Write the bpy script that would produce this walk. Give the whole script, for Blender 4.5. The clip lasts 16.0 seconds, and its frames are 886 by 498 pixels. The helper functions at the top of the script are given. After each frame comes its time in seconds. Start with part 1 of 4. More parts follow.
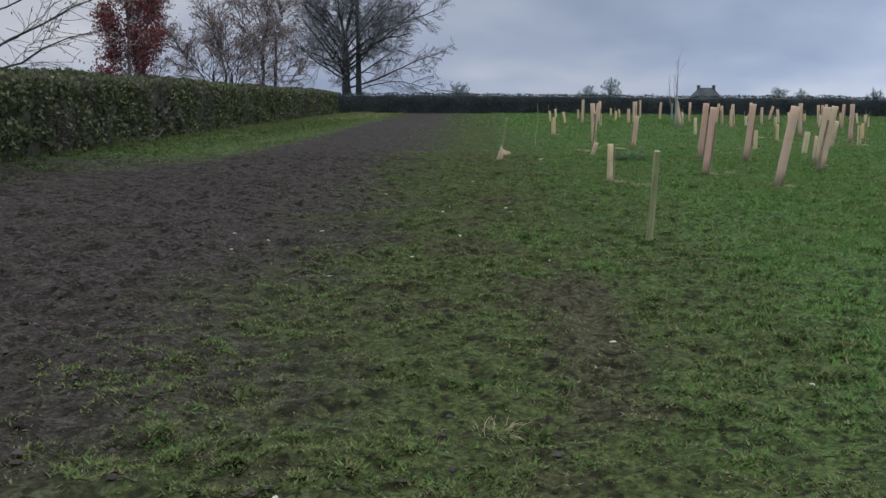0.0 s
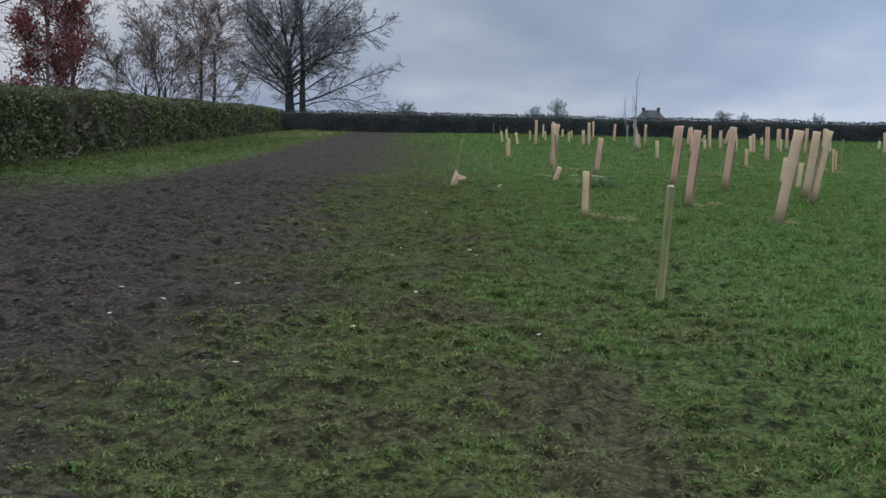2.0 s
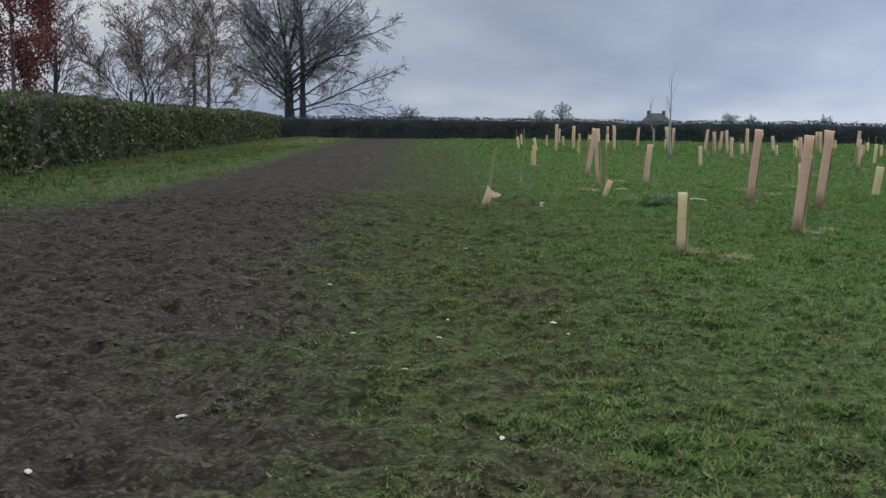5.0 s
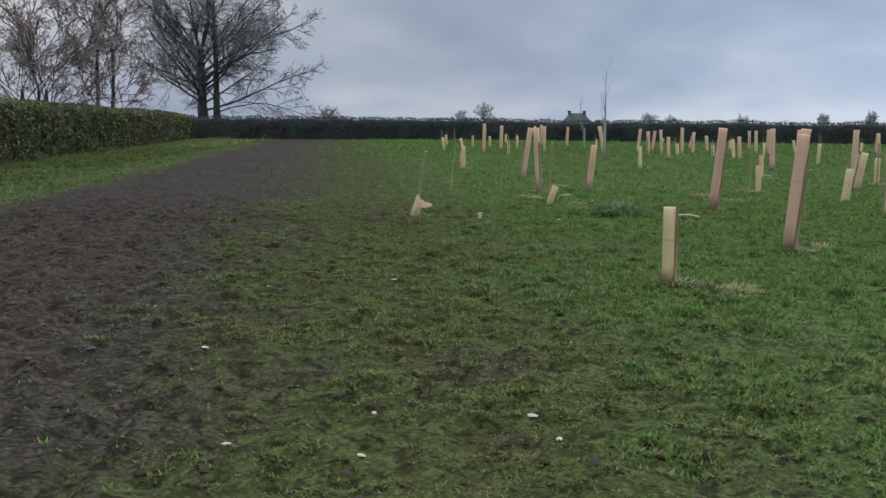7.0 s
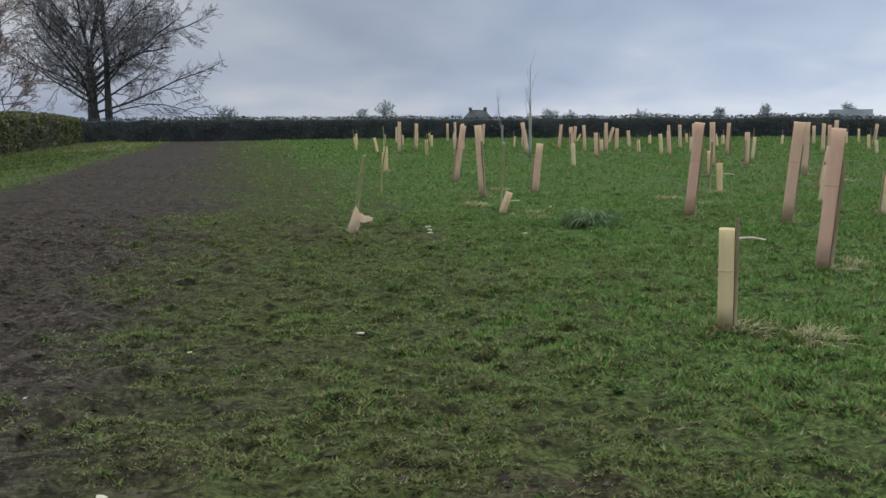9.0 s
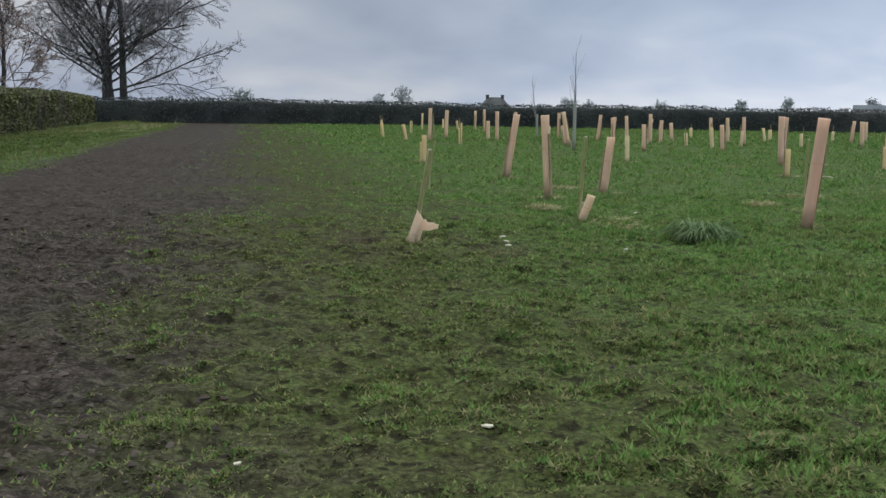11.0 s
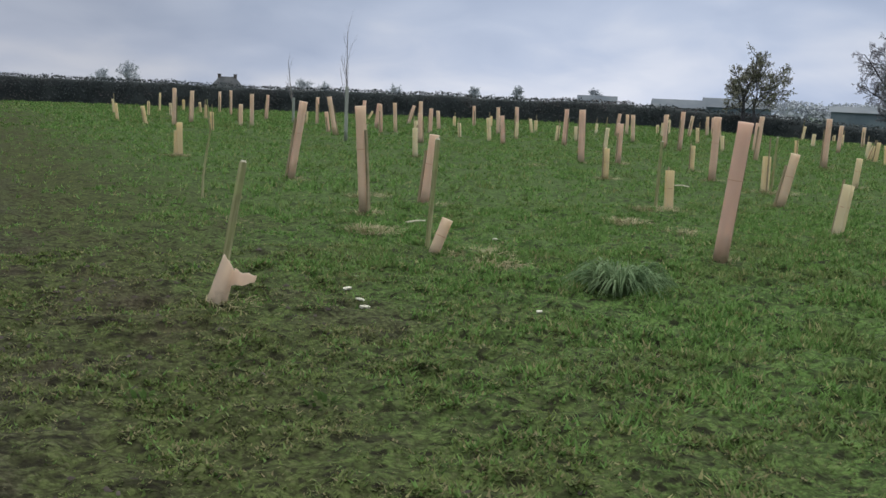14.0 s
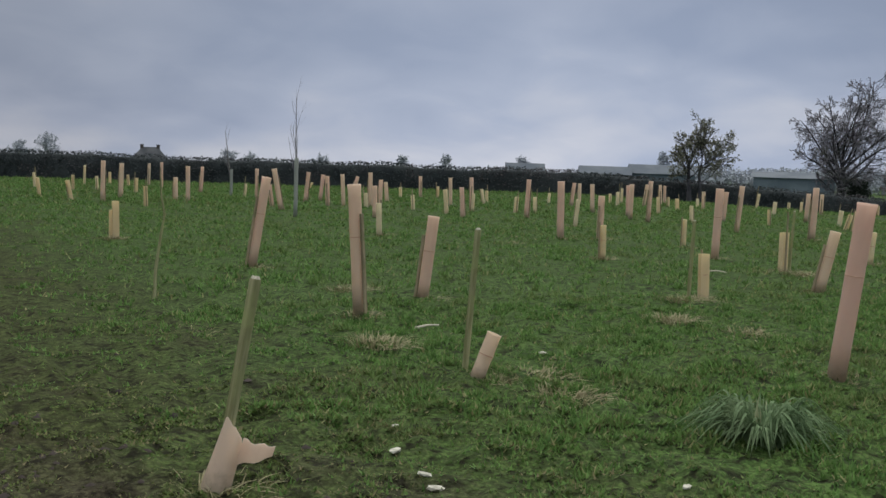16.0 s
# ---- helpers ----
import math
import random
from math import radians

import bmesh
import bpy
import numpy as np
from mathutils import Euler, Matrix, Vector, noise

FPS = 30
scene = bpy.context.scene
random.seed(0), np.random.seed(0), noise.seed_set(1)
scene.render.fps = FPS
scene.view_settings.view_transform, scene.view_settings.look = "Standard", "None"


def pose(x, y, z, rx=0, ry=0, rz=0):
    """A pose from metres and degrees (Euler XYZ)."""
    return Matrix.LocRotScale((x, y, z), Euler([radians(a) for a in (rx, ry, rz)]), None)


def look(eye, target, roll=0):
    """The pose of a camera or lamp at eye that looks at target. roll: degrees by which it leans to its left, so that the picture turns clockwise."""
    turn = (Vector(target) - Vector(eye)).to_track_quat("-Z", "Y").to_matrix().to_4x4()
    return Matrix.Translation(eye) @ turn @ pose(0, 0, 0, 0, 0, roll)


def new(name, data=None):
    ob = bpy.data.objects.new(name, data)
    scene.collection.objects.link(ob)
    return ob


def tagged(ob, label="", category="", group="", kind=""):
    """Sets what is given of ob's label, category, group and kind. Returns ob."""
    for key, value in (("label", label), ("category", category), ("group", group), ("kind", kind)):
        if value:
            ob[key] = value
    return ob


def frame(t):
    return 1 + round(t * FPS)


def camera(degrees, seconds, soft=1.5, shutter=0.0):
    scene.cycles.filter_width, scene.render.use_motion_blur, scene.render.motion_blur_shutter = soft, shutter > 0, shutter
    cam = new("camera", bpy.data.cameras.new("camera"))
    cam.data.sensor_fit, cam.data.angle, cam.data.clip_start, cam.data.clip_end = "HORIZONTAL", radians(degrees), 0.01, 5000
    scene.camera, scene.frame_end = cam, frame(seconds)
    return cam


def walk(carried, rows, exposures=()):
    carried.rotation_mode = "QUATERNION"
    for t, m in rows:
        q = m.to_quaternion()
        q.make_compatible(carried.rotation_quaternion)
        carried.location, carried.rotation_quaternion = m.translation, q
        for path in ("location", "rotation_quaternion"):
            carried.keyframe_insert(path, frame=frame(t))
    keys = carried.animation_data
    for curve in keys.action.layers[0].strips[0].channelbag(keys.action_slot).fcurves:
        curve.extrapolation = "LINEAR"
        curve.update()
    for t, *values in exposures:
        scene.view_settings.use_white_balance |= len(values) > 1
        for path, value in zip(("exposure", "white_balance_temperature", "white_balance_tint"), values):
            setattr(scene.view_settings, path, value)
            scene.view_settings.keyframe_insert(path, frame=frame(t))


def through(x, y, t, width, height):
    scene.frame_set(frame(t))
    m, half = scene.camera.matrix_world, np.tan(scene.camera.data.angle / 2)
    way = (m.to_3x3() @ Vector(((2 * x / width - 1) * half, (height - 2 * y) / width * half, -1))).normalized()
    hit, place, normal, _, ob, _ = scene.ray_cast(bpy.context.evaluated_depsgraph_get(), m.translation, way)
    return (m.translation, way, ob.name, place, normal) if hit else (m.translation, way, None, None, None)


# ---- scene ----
cam = camera(45.3, 16.0)
PATH = [
    (0, (1.354, 4.965, 1.433), (1.204, 6.937, 1.14), 0.1),
    (0.5, (1.248, 5.538, 1.436), (1.101, 7.513, 1.155), 0.4),
    (1, (1.238, 6.183, 1.425), (1.115, 8.161, 1.158), 0.5),
    (1.5, (1.163, 6.747, 1.427), (1.078, 8.728, 1.162), 1.0),
    (2, (1.125, 7.344, 1.4), (1.078, 9.327, 1.143), 0.9),
    (2.5, (1.053, 7.943, 1.398), (1.006, 9.926, 1.141), 1.0),
    (3, (0.958, 8.606, 1.401), (0.91, 10.59, 1.147), 1.1),
    (3.5, (0.894, 9.215, 1.401), (0.844, 11.199, 1.161), 1.1),
    (6, (0.469, 12.284, 1.336), (0.425, 14.268, 1.084), -0.1),
    (6.5, (0.543, 12.879, 1.328), (0.533, 14.863, 1.081), 0.1),
    (7, (0.523, 13.44, 1.322), (0.618, 15.422, 1.076), 0.3),
    (7.5, (0.473, 13.984, 1.308), (0.677, 15.958, 1.061), 0.3),
    (8, (0.39, 14.577, 1.334), (0.645, 16.545, 1.088), 0.0),
    (8.5, (0.263, 15.137, 1.315), (0.542, 17.102, 1.068), -0.7),
    (11, (-0.194, 17.892, 1.315), (0.063, 19.856, 1.04), 0.7),
    (11.5, (-0.294, 18.453, 1.315), (-0.066, 20.42, 1.033), 0.3),
    (12, (-0.328, 19.052, 1.28), (-0.113, 21.018, 0.983), 0.4),
    (12.5, (-0.347, 19.634, 1.277), (-0.127, 21.599, 0.973), 0.5),
    (13, (-0.342, 20.209, 1.3), (0.004, 22.155, 0.992), 0.8),
    (13.5, (-0.34, 20.746, 1.336), (0.167, 22.657, 1.037), 1.7),
    (14, (-0.304, 21.381, 1.343), (0.437, 23.216, 1.048), 2.4),
    (14.5, (-0.23, 21.946, 1.353), (0.62, 23.736, 1.079), 1.8),
    (15, (-0.193, 22.522, 1.368), (0.709, 24.294, 1.153), 1.4),
    (15.5, (-0.176, 23.06, 1.383), (0.72, 24.839, 1.2), 1.8),
    (16, (-0.232, 23.62, 1.368), (0.638, 25.414, 1.204), 1.9),
]
walk(cam, [(t, look(eye, target, roll)) for t, eye, target, roll in PATH],
     [(0, 0.0, 5950, 6), (3.5, 0.05, 6050, 4), (8.5, 0.12, 6350, 4), (11, 0.20, 6450, 4), (12.5, 0.24, 6450, 4), (13.5, 0.20, 6450, 6), (15, 0.0, 6450, 8), (16, -0.18, 6450, 8)])

# ---- world and sun ----
SUN_EL, SUN_AZ = radians(24), radians(-32)   # veiled sun, ahead and to one side
world = bpy.data.worlds.new("overcast_sky")
scene.world = world
world.use_nodes = True


def sky_nodes(tree):
    """Nishita sky under a broken grey cloud sheet; the sheet is a plane seen in perspective, brighter overhead."""
    n, l = tree.nodes, tree.links
    n.clear()
    out, bg = n.new("ShaderNodeOutputWorld"), n.new("ShaderNodeBackground")
    sky = n.new("ShaderNodeTexSky")
    sky.sky_type, sky.sun_disc = "NISHITA", False
    sky.sun_elevation, sky.sun_rotation = SUN_EL, SUN_AZ
    sky.air_density, sky.dust_density = 1.0, 3.0
    dim = n.new("ShaderNodeMix")
    dim.data_type, dim.blend_type = "RGBA", "MULTIPLY"
    dim.inputs["Factor"].default_value = 1.0
    l.new(sky.outputs[0], dim.inputs["A"])
    dim.inputs["B"].default_value = (0.09, 0.09, 0.09, 1)
    tc, sep = n.new("ShaderNodeTexCoord"), n.new("ShaderNodeSeparateXYZ")
    l.new(tc.outputs["Generated"], sep.inputs[0])

    def math(op, a, b=None, clamp=False):
        m = n.new("ShaderNodeMath")
        m.operation, m.use_clamp = op, clamp
        for i, v in enumerate((a, b)):
            if v is None:
                continue
            if isinstance(v, (int, float)):
                m.inputs[i].default_value = v
            else:
                l.new(v, m.inputs[i])
        return m.outputs[0]

    up = math("ADD", math("MAXIMUM", sep.outputs[2], 0.0), 0.36)
    comb = n.new("ShaderNodeCombineXYZ")
    l.new(math("DIVIDE", sep.outputs[0], up), comb.inputs[0])
    l.new(math("DIVIDE", sep.outputs[1], up), comb.inputs[1])

    def cloud(scale, detail, off, dist=0.3):
        mp, t = n.new("ShaderNodeMapping"), n.new("ShaderNodeTexNoise")
        mp.inputs["Location"].default_value = off
        l.new(comb.outputs[0], mp.inputs[0])
        t.inputs["Scale"].default_value, t.inputs["Detail"].default_value = scale, detail
        t.inputs["Roughness"].default_value, t.inputs["Distortion"].default_value = 0.5, dist
        l.new(mp.outputs[0], t.inputs["Vector"])
        return t.outputs["Fac"]

    big, small = cloud(1.25, 3.0, (3.1, 1.7, 0)), cloud(4.2, 5.0, (7.3, 2.2, 4), 0.4)
    mixv = math("ADD", math("MULTIPLY", big, 0.77), math("MULTIPLY", small, 0.23))
    ramp = n.new("ShaderNodeValToRGB")
    l.new(mixv, ramp.inputs[0])
    e = ramp.color_ramp.elements
    e[0].position, e[0].color = 0.38, (0.285, 0.335, 0.46, 1)
    e[1].position, e[1].color = 0.64, (0.52, 0.535, 0.61, 1)
    mid = ramp.color_ramp.elements.new(0.5)
    mid.color = (0.365, 0.41, 0.53, 1)
    # the veiled sun shows as a broad paler stretch of cloud
    dotp = n.new("ShaderNodeVectorMath")
    dotp.operation = "DOT_PRODUCT"
    l.new(tc.outputs["Generated"], dotp.inputs[0])
    dotp.inputs[1].default_value = (0.545, 0.815, 0.20)
    glow = math("MULTIPLY", math("POWER", math("MAXIMUM", math("DIVIDE", math("SUBTRACT", dotp.outputs["Value"], 0.86), 0.14), 0.0), 1.3), 0.42)
    # overcast luminance: about three times as bright overhead as at the horizon
    lift = math("ADD", math("SUBTRACT", 1.10, math("MULTIPLY", math("MINIMUM", math("MAXIMUM", sep.outputs[2], 0.0), 0.22), 1.45)),
                math("MULTIPLY", math("POWER", math("MAXIMUM", math("SUBTRACT", sep.outputs[2], 0.22), 0.0), 1.1), 4.8))
    white = n.new("ShaderNodeMix")
    white.data_type = "RGBA"
    l.new(math("MULTIPLY", math("MAXIMUM", math("SUBTRACT", sep.outputs[2], 0.22), 0.0), 2.0, True), white.inputs["Factor"])
    l.new(ramp.outputs[0], white.inputs["A"])
    white.inputs["B"].default_value = (0.46, 0.46, 0.44, 1)   # thin bright cloud overhead
    br = n.new("ShaderNodeMix")
    br.data_type, br.blend_type = "RGBA", "MULTIPLY"
    br.inputs["Factor"].default_value = 1.0
    l.new(white.outputs["Result"], br.inputs["A"])
    l.new(math("MULTIPLY", lift, math("ADD", glow, 0.90)), br.inputs["B"])
    mx = n.new("ShaderNodeMix")
    mx.data_type = "RGBA"
    mx.inputs["Factor"].default_value = 0.95
    l.new(dim.outputs["Result"], mx.inputs["A"])
    l.new(br.outputs["Result"], mx.inputs["B"])
    l.new(mx.outputs["Result"], bg.inputs[0])
    bg.inputs[1].default_value = 1.0
    l.new(bg.outputs[0], out.inputs[0])


sky_nodes(world.node_tree)
sun_data = bpy.data.lights.new("sun", "SUN")
sun_data.energy, sun_data.angle, sun_data.color = 1.0, radians(25), (1.0, 0.96, 0.9)
sun = new("sun", sun_data)
sun.matrix_world = look((30 * math.sin(-SUN_AZ), 30 * math.cos(SUN_AZ), 30), (0, 0, 12))


# ---- materials ----
class Nodes:
    """A small builder for node materials."""

    def __init__(self, name, rough=0.8, spec=0.12):
        self.mat = bpy.data.materials.new(name)
        self.mat.use_nodes = True
        self.t = self.mat.node_tree
        self.n, self.l = self.t.nodes, self.t.links
        self.bsdf = self.n["Principled BSDF"]
        self.bsdf.inputs["Roughness"].default_value = rough
        self.bsdf.inputs["Specular IOR Level"].default_value = spec
        self.pos = self.n.new("ShaderNodeNewGeometry").outputs["Position"]

    def put(self, sock, v):
        if isinstance(v, (int, float)):
            sock.default_value = v
        elif isinstance(v, tuple):
            sock.default_value = (*v, 1) if len(v) == 3 else v
        else:
            self.l.new(v, sock)

    def math(self, op, a, b=0.0, clamp=False):
        m = self.n.new("ShaderNodeMath")
        m.operation, m.use_clamp = op, clamp
        self.put(m.inputs[0], a)
        self.put(m.inputs[1], b)
        return m.outputs[0]

    def noise(self, scale, detail=3.0, rough=0.55, coord=None, stretch=None):
        t = self.n.new("ShaderNodeTexNoise")
        t.inputs["Scale"].default_value, t.inputs["Detail"].default_value, t.inputs["Roughness"].default_value = scale, detail, rough
        v = coord or self.pos
        if stretch:
            mp = self.n.new("ShaderNodeMapping")
            mp.inputs["Scale"].default_value = stretch
            self.l.new(v, mp.inputs[0])
            v = mp.outputs[0]
        self.l.new(v, t.inputs["Vector"])
        return t.outputs["Fac"]

    def crumbs(self, scale, smooth=0.0):
        """Crumbly cells: the distance to a crumb's middle, and a random value for each crumb."""
        t = self.n.new("ShaderNodeTexVoronoi")
        t.inputs["Scale"].default_value = scale
        warp = self.n.new("ShaderNodeVectorMath")
        warp.operation = "ADD"
        w = self.n.new("ShaderNodeTexNoise")
        w.inputs["Scale"].default_value = scale * 1.3
        self.l.new(self.pos, w.inputs["Vector"])
        sc = self.n.new("ShaderNodeVectorMath")
        sc.operation = "SCALE"
        sc.inputs["Scale"].default_value = 0.30 / scale
        self.l.new(w.outputs["Color"], sc.inputs[0])
        self.l.new(self.pos, warp.inputs[0])
        self.l.new(sc.outputs[0], warp.inputs[1])
        self.l.new(warp.outputs[0], t.inputs["Vector"])
        sep = self.n.new("ShaderNodeSeparateColor")
        self.l.new(t.outputs["Color"], sep.inputs[0])
        return t.outputs["Distance"], sep.outputs[0]

    def ramp(self, fac, lo, hi):
        """0 to 1 between lo and hi."""
        m = self.n.new("ShaderNodeMapRange")
        m.interpolation_type = "SMOOTHSTEP"
        m.inputs["From Min"].default_value, m.inputs["From Max"].default_value = lo, hi
        self.put(m.inputs["Value"], fac)
        return m.outputs["Result"]

    def mix(self, fac, a, b, how="MIX"):
        m = self.n.new("ShaderNodeMix")
        m.data_type, m.blend_type = "RGBA", how
        self.put(m.inputs["Factor"], fac)
        self.put(m.inputs["A"], a)
        self.put(m.inputs["B"], b)
        return m.outputs["Result"]

    def colour(self, c):
        self.put(self.bsdf.inputs["Base Color"], c)

    def bump(self, height, strength, distance):
        b = self.n.new("ShaderNodeBump")
        b.inputs["Strength"].default_value, b.inputs["Distance"].default_value = strength, distance
        self.l.new(height, b.inputs["Height"])
        self.l.new(b.outputs[0], self.bsdf.inputs["Normal"])

    def local(self):
        return self.n.new("ShaderNodeTexCoord").outputs["Object"]

    def per_thing(self):
        return self.n.new("ShaderNodeObjectInfo").outputs["Random"]

    def per_island(self):
        return self.n.new("ShaderNodeNewGeometry").outputs["Random Per Island"]

    def translucent(self, colour, amount):
        """Lets part of the light through the thin wall."""
        t, m = self.n.new("ShaderNodeBsdfTranslucent"), self.n.new("ShaderNodeMixShader")
        self.put(t.inputs[0], colour)
        m.inputs[0].default_value = amount
        out = self.n["Material Output"]
        self.l.new(self.bsdf.outputs[0], m.inputs[1])
        self.l.new(t.outputs[0], m.inputs[2])
        self.l.new(m.outputs[0], out.inputs[0])


# trodden bare patches: middle, half widths, how bare
BARE = [(1.75, 11.6, 0.34, 2.2, 0.75), (1.80, 9.9, 0.32, 0.5, 0.75), (0.85, 14.8, 0.55, 0.8, 0.6), (1.55, 12.4, 0.5, 0.9, 0.5), (0.62, 11.9, 0.45, 0.5, 0.45), (0.96, 19.0, 0.40, 0.5, 0.75),
        (0.70, 16.5, 0.5, 0.5, 0.4), (1.50, 27.2, 0.46, 0.6, 0.45), (0.20, 28.0, 0.5, 0.8, 0.5), (1.35, 28.1, 0.3, 0.3, 0.4)]


def ground_material():
    """Wet mud track between a grass verge and a worn field; the same lines as cover()."""
    k = Nodes("turf_and_mud", 0.9, 0.04)
    sep = k.n.new("ShaderNodeSeparateXYZ")
    k.l.new(k.pos, sep.inputs[0])
    x, y = sep.outputs[0], sep.outputs[1]
    wob = k.math("MULTIPLY", k.math("SUBTRACT", k.noise(0.55, 4), 0.5), 3.4)
    fine = k.math("MULTIPLY", k.math("SUBTRACT", k.noise(5.0, 4, 0.65), 0.5), 2.4)
    edge = k.math("ADD", k.math("ADD", x, k.math("MULTIPLY", k.math("SUBTRACT", y, 10.0), 0.045)), k.math("ADD", wob, fine))
    right = k.ramp(edge, -1.3, 1.0)                    # mud to worn turf
    lush = k.ramp(k.math("ADD", k.math("ADD", x, k.math("MULTIPLY", y, 0.05)), k.math("MULTIPLY", wob, 1.0)), 1.7, 4.8)
    vergex = k.math("ADD", x, k.math("MULTIPLY", k.math("SUBTRACT", y, 20.0), 0.028))
    left = k.math("SUBTRACT", 1.0, k.ramp(k.math("ADD", vergex, k.math("ADD", k.math("MULTIPLY", wob, 0.35), k.math("MULTIPLY", fine, 0.25))), -5.3, -4.5))
    left = k.math("MULTIPLY", left, k.ramp(k.math("ADD", y, k.math("MULTIPLY", wob, 2.0)), 23.0, 31.0))
    bare = None                                         # trodden patches, as in bare_ground()
    for px, py, rx, ry, amount in BARE:
        ex = k.math("DIVIDE", k.math("SUBTRACT", k.math("ADD", x, k.math("MULTIPLY", fine, 0.16)), px), rx)
        ey = k.math("DIVIDE", k.math("SUBTRACT", k.math("ADD", y, k.math("MULTIPLY", wob, 0.25)), py), ry)
        d = k.math("ADD", k.math("MULTIPLY", ex, ex), k.math("MULTIPLY", ey, ey))
        one = k.math("MULTIPLY", k.math("SUBTRACT", 1.0, k.ramp(d, 0.25, 1.3)), amount)
        bare = one if bare is None else k.math("MAXIMUM", bare, one)
    n1, n2, n3 = k.noise(18, 5, 0.7), k.noise(60, 3, 0.7), k.noise(1.3, 3)
    n4 = k.noise(6.5, 4, 0.6)
    d1, r1 = k.crumbs(30)
    d2, r2 = k.crumbs(64)
    crumb = k.math("ADD", k.math("MULTIPLY", r1, 0.5), k.math("MULTIPLY", r2, 0.5))
    leafy = k.math("ADD", k.math("MULTIPLY", k.math("ADD", k.math("MULTIPLY", crumb, 0.45), 0.275), 0.45), k.math("MULTIPLY", n2, 0.55))
    grain = k.math("ADD", k.math("MULTIPLY", n4, 0.42), k.math("MULTIPLY", leafy, 0.58))
    mud = k.mix(k.ramp(grain, 0.42, 0.58), (0.018, 0.015, 0.014), (0.070, 0.058, 0.055))
    mud = k.mix(k.math("MULTIPLY", k.ramp(n3, 0.45, 0.70), 0.5), mud, (0.050, 0.040, 0.036))
    worn = k.mix(k.ramp(grain, 0.42, 0.58), (0.042, 0.052, 0.020), (0.084, 0.106, 0.038))
    worn = k.mix(k.math("MULTIPLY", k.ramp(k.noise(1.6, 4), 0.52, 0.70), 0.75), worn, k.mix(k.ramp(n1, 0.4, 0.62), (0.036, 0.031, 0.021), (0.074, 0.064, 0.041)))
    green = k.mix(k.ramp(grain, 0.42, 0.58), (0.047, 0.086, 0.026), (0.103, 0.177, 0.050))
    green = k.mix(k.math("MULTIPLY", k.ramp(k.noise(0.9, 4), 0.55, 0.78), 0.7), green, (0.080, 0.100, 0.034))
    c = k.mix(right, mud, worn)
    c = k.mix(k.math("MULTIPLY", lush, right), c, green)
    c = k.mix(left, c, k.mix(0.45, green, worn))
    c = k.mix(bare, c, k.mix(k.ramp(grain, 0.42, 0.58), (0.038, 0.031, 0.023), (0.094, 0.078, 0.056)))
    # darker rims between crumbs: crevice shade put into the colour
    c = k.mix(k.math("MULTIPLY", k.ramp(d1, 0.36, 0.66), 0.45), c, (0.018, 0.015, 0.011))
    c = k.mix(k.math("MULTIPLY", k.ramp(r2, 0.82, 0.95), 0.22), c, k.mix(right, (0.13, 0.11, 0.10), (0.14, 0.135, 0.08)))
    # dark spots paint the shade of pits and tuft gaps, and wet mud
    c = k.mix(k.math("MULTIPLY", k.ramp(k.noise(15, 3, 0.6), 0.55, 0.62), 0.70), c, (0.013, 0.011, 0.009))
    c = k.mix(k.math("MULTIPLY", k.ramp(k.noise(7.5, 3, 0.6), 0.53, 0.61), 0.56), c, (0.014, 0.012, 0.009))
    k.colour(c)
    k.put(k.bsdf.inputs["Roughness"], k.math("SUBTRACT", 0.95, k.math("MULTIPLY", k.math("SUBTRACT", 1.0, right), k.math("MULTIPLY", n1, 0.5))))
    k.bump(k.math("SUBTRACT", k.math("ADD", n4, k.math("MULTIPLY", crumb, 0.35)), k.math("ADD", d1, k.math("MULTIPLY", d2, 0.5))), 0.45, 0.025)
    return k.mat


def blade_material(name, dark, light, straw, dry=0.2):
    k = Nodes(name, 0.7)
    r = k.per_island()
    c = k.mix(k.ramp(k.noise(13.0, 3, 0.6), 0.36, 0.62), dark, light)
    c = k.mix(k.math("MULTIPLY", r, 0.4), c, light)
    c = k.mix(k.math("MULTIPLY", k.ramp(k.noise(0.8, 4, 0.6), 0.48, 0.64), 0.62), c, tuple(0.40 * p + 0.30 * q for p, q in zip(light, straw)))
    c = k.mix(k.ramp(r, 1.0 - dry - 0.05, 1.0 - dry + 0.03), c, straw)
    k.colour(c)
    k.translucent(c, 0.25)
    return k.mat


def bark_material(name, dark, light):
    k = Nodes(name, 0.9)
    co = k.local()
    g = k.noise(9, 5, 0.65, co, (1, 1, 0.18))
    c = k.mix(k.ramp(g, 0.35, 0.68), dark, light)
    c = k.mix(k.ramp(k.noise(1.7, 3, 0.5, co), 0.52, 0.75), c, tuple(0.5 * a + 0.5 * b for a, b in zip(light, (0.10, 0.12, 0.06))))
    k.colour(c)
    k.bump(g, 0.6, 0.02)
    return k.mat


def leaf_material(name, a, b, c, through=0.3, rough=0.55):
    k = Nodes(name, rough)
    r = k.per_island()
    col = k.mix(r, a, b)
    col = k.mix(k.ramp(k.noise(0.55, 3), 0.47, 0.66), col, c)
    k.colour(col)
    k.translucent(col, through)
    return k.mat


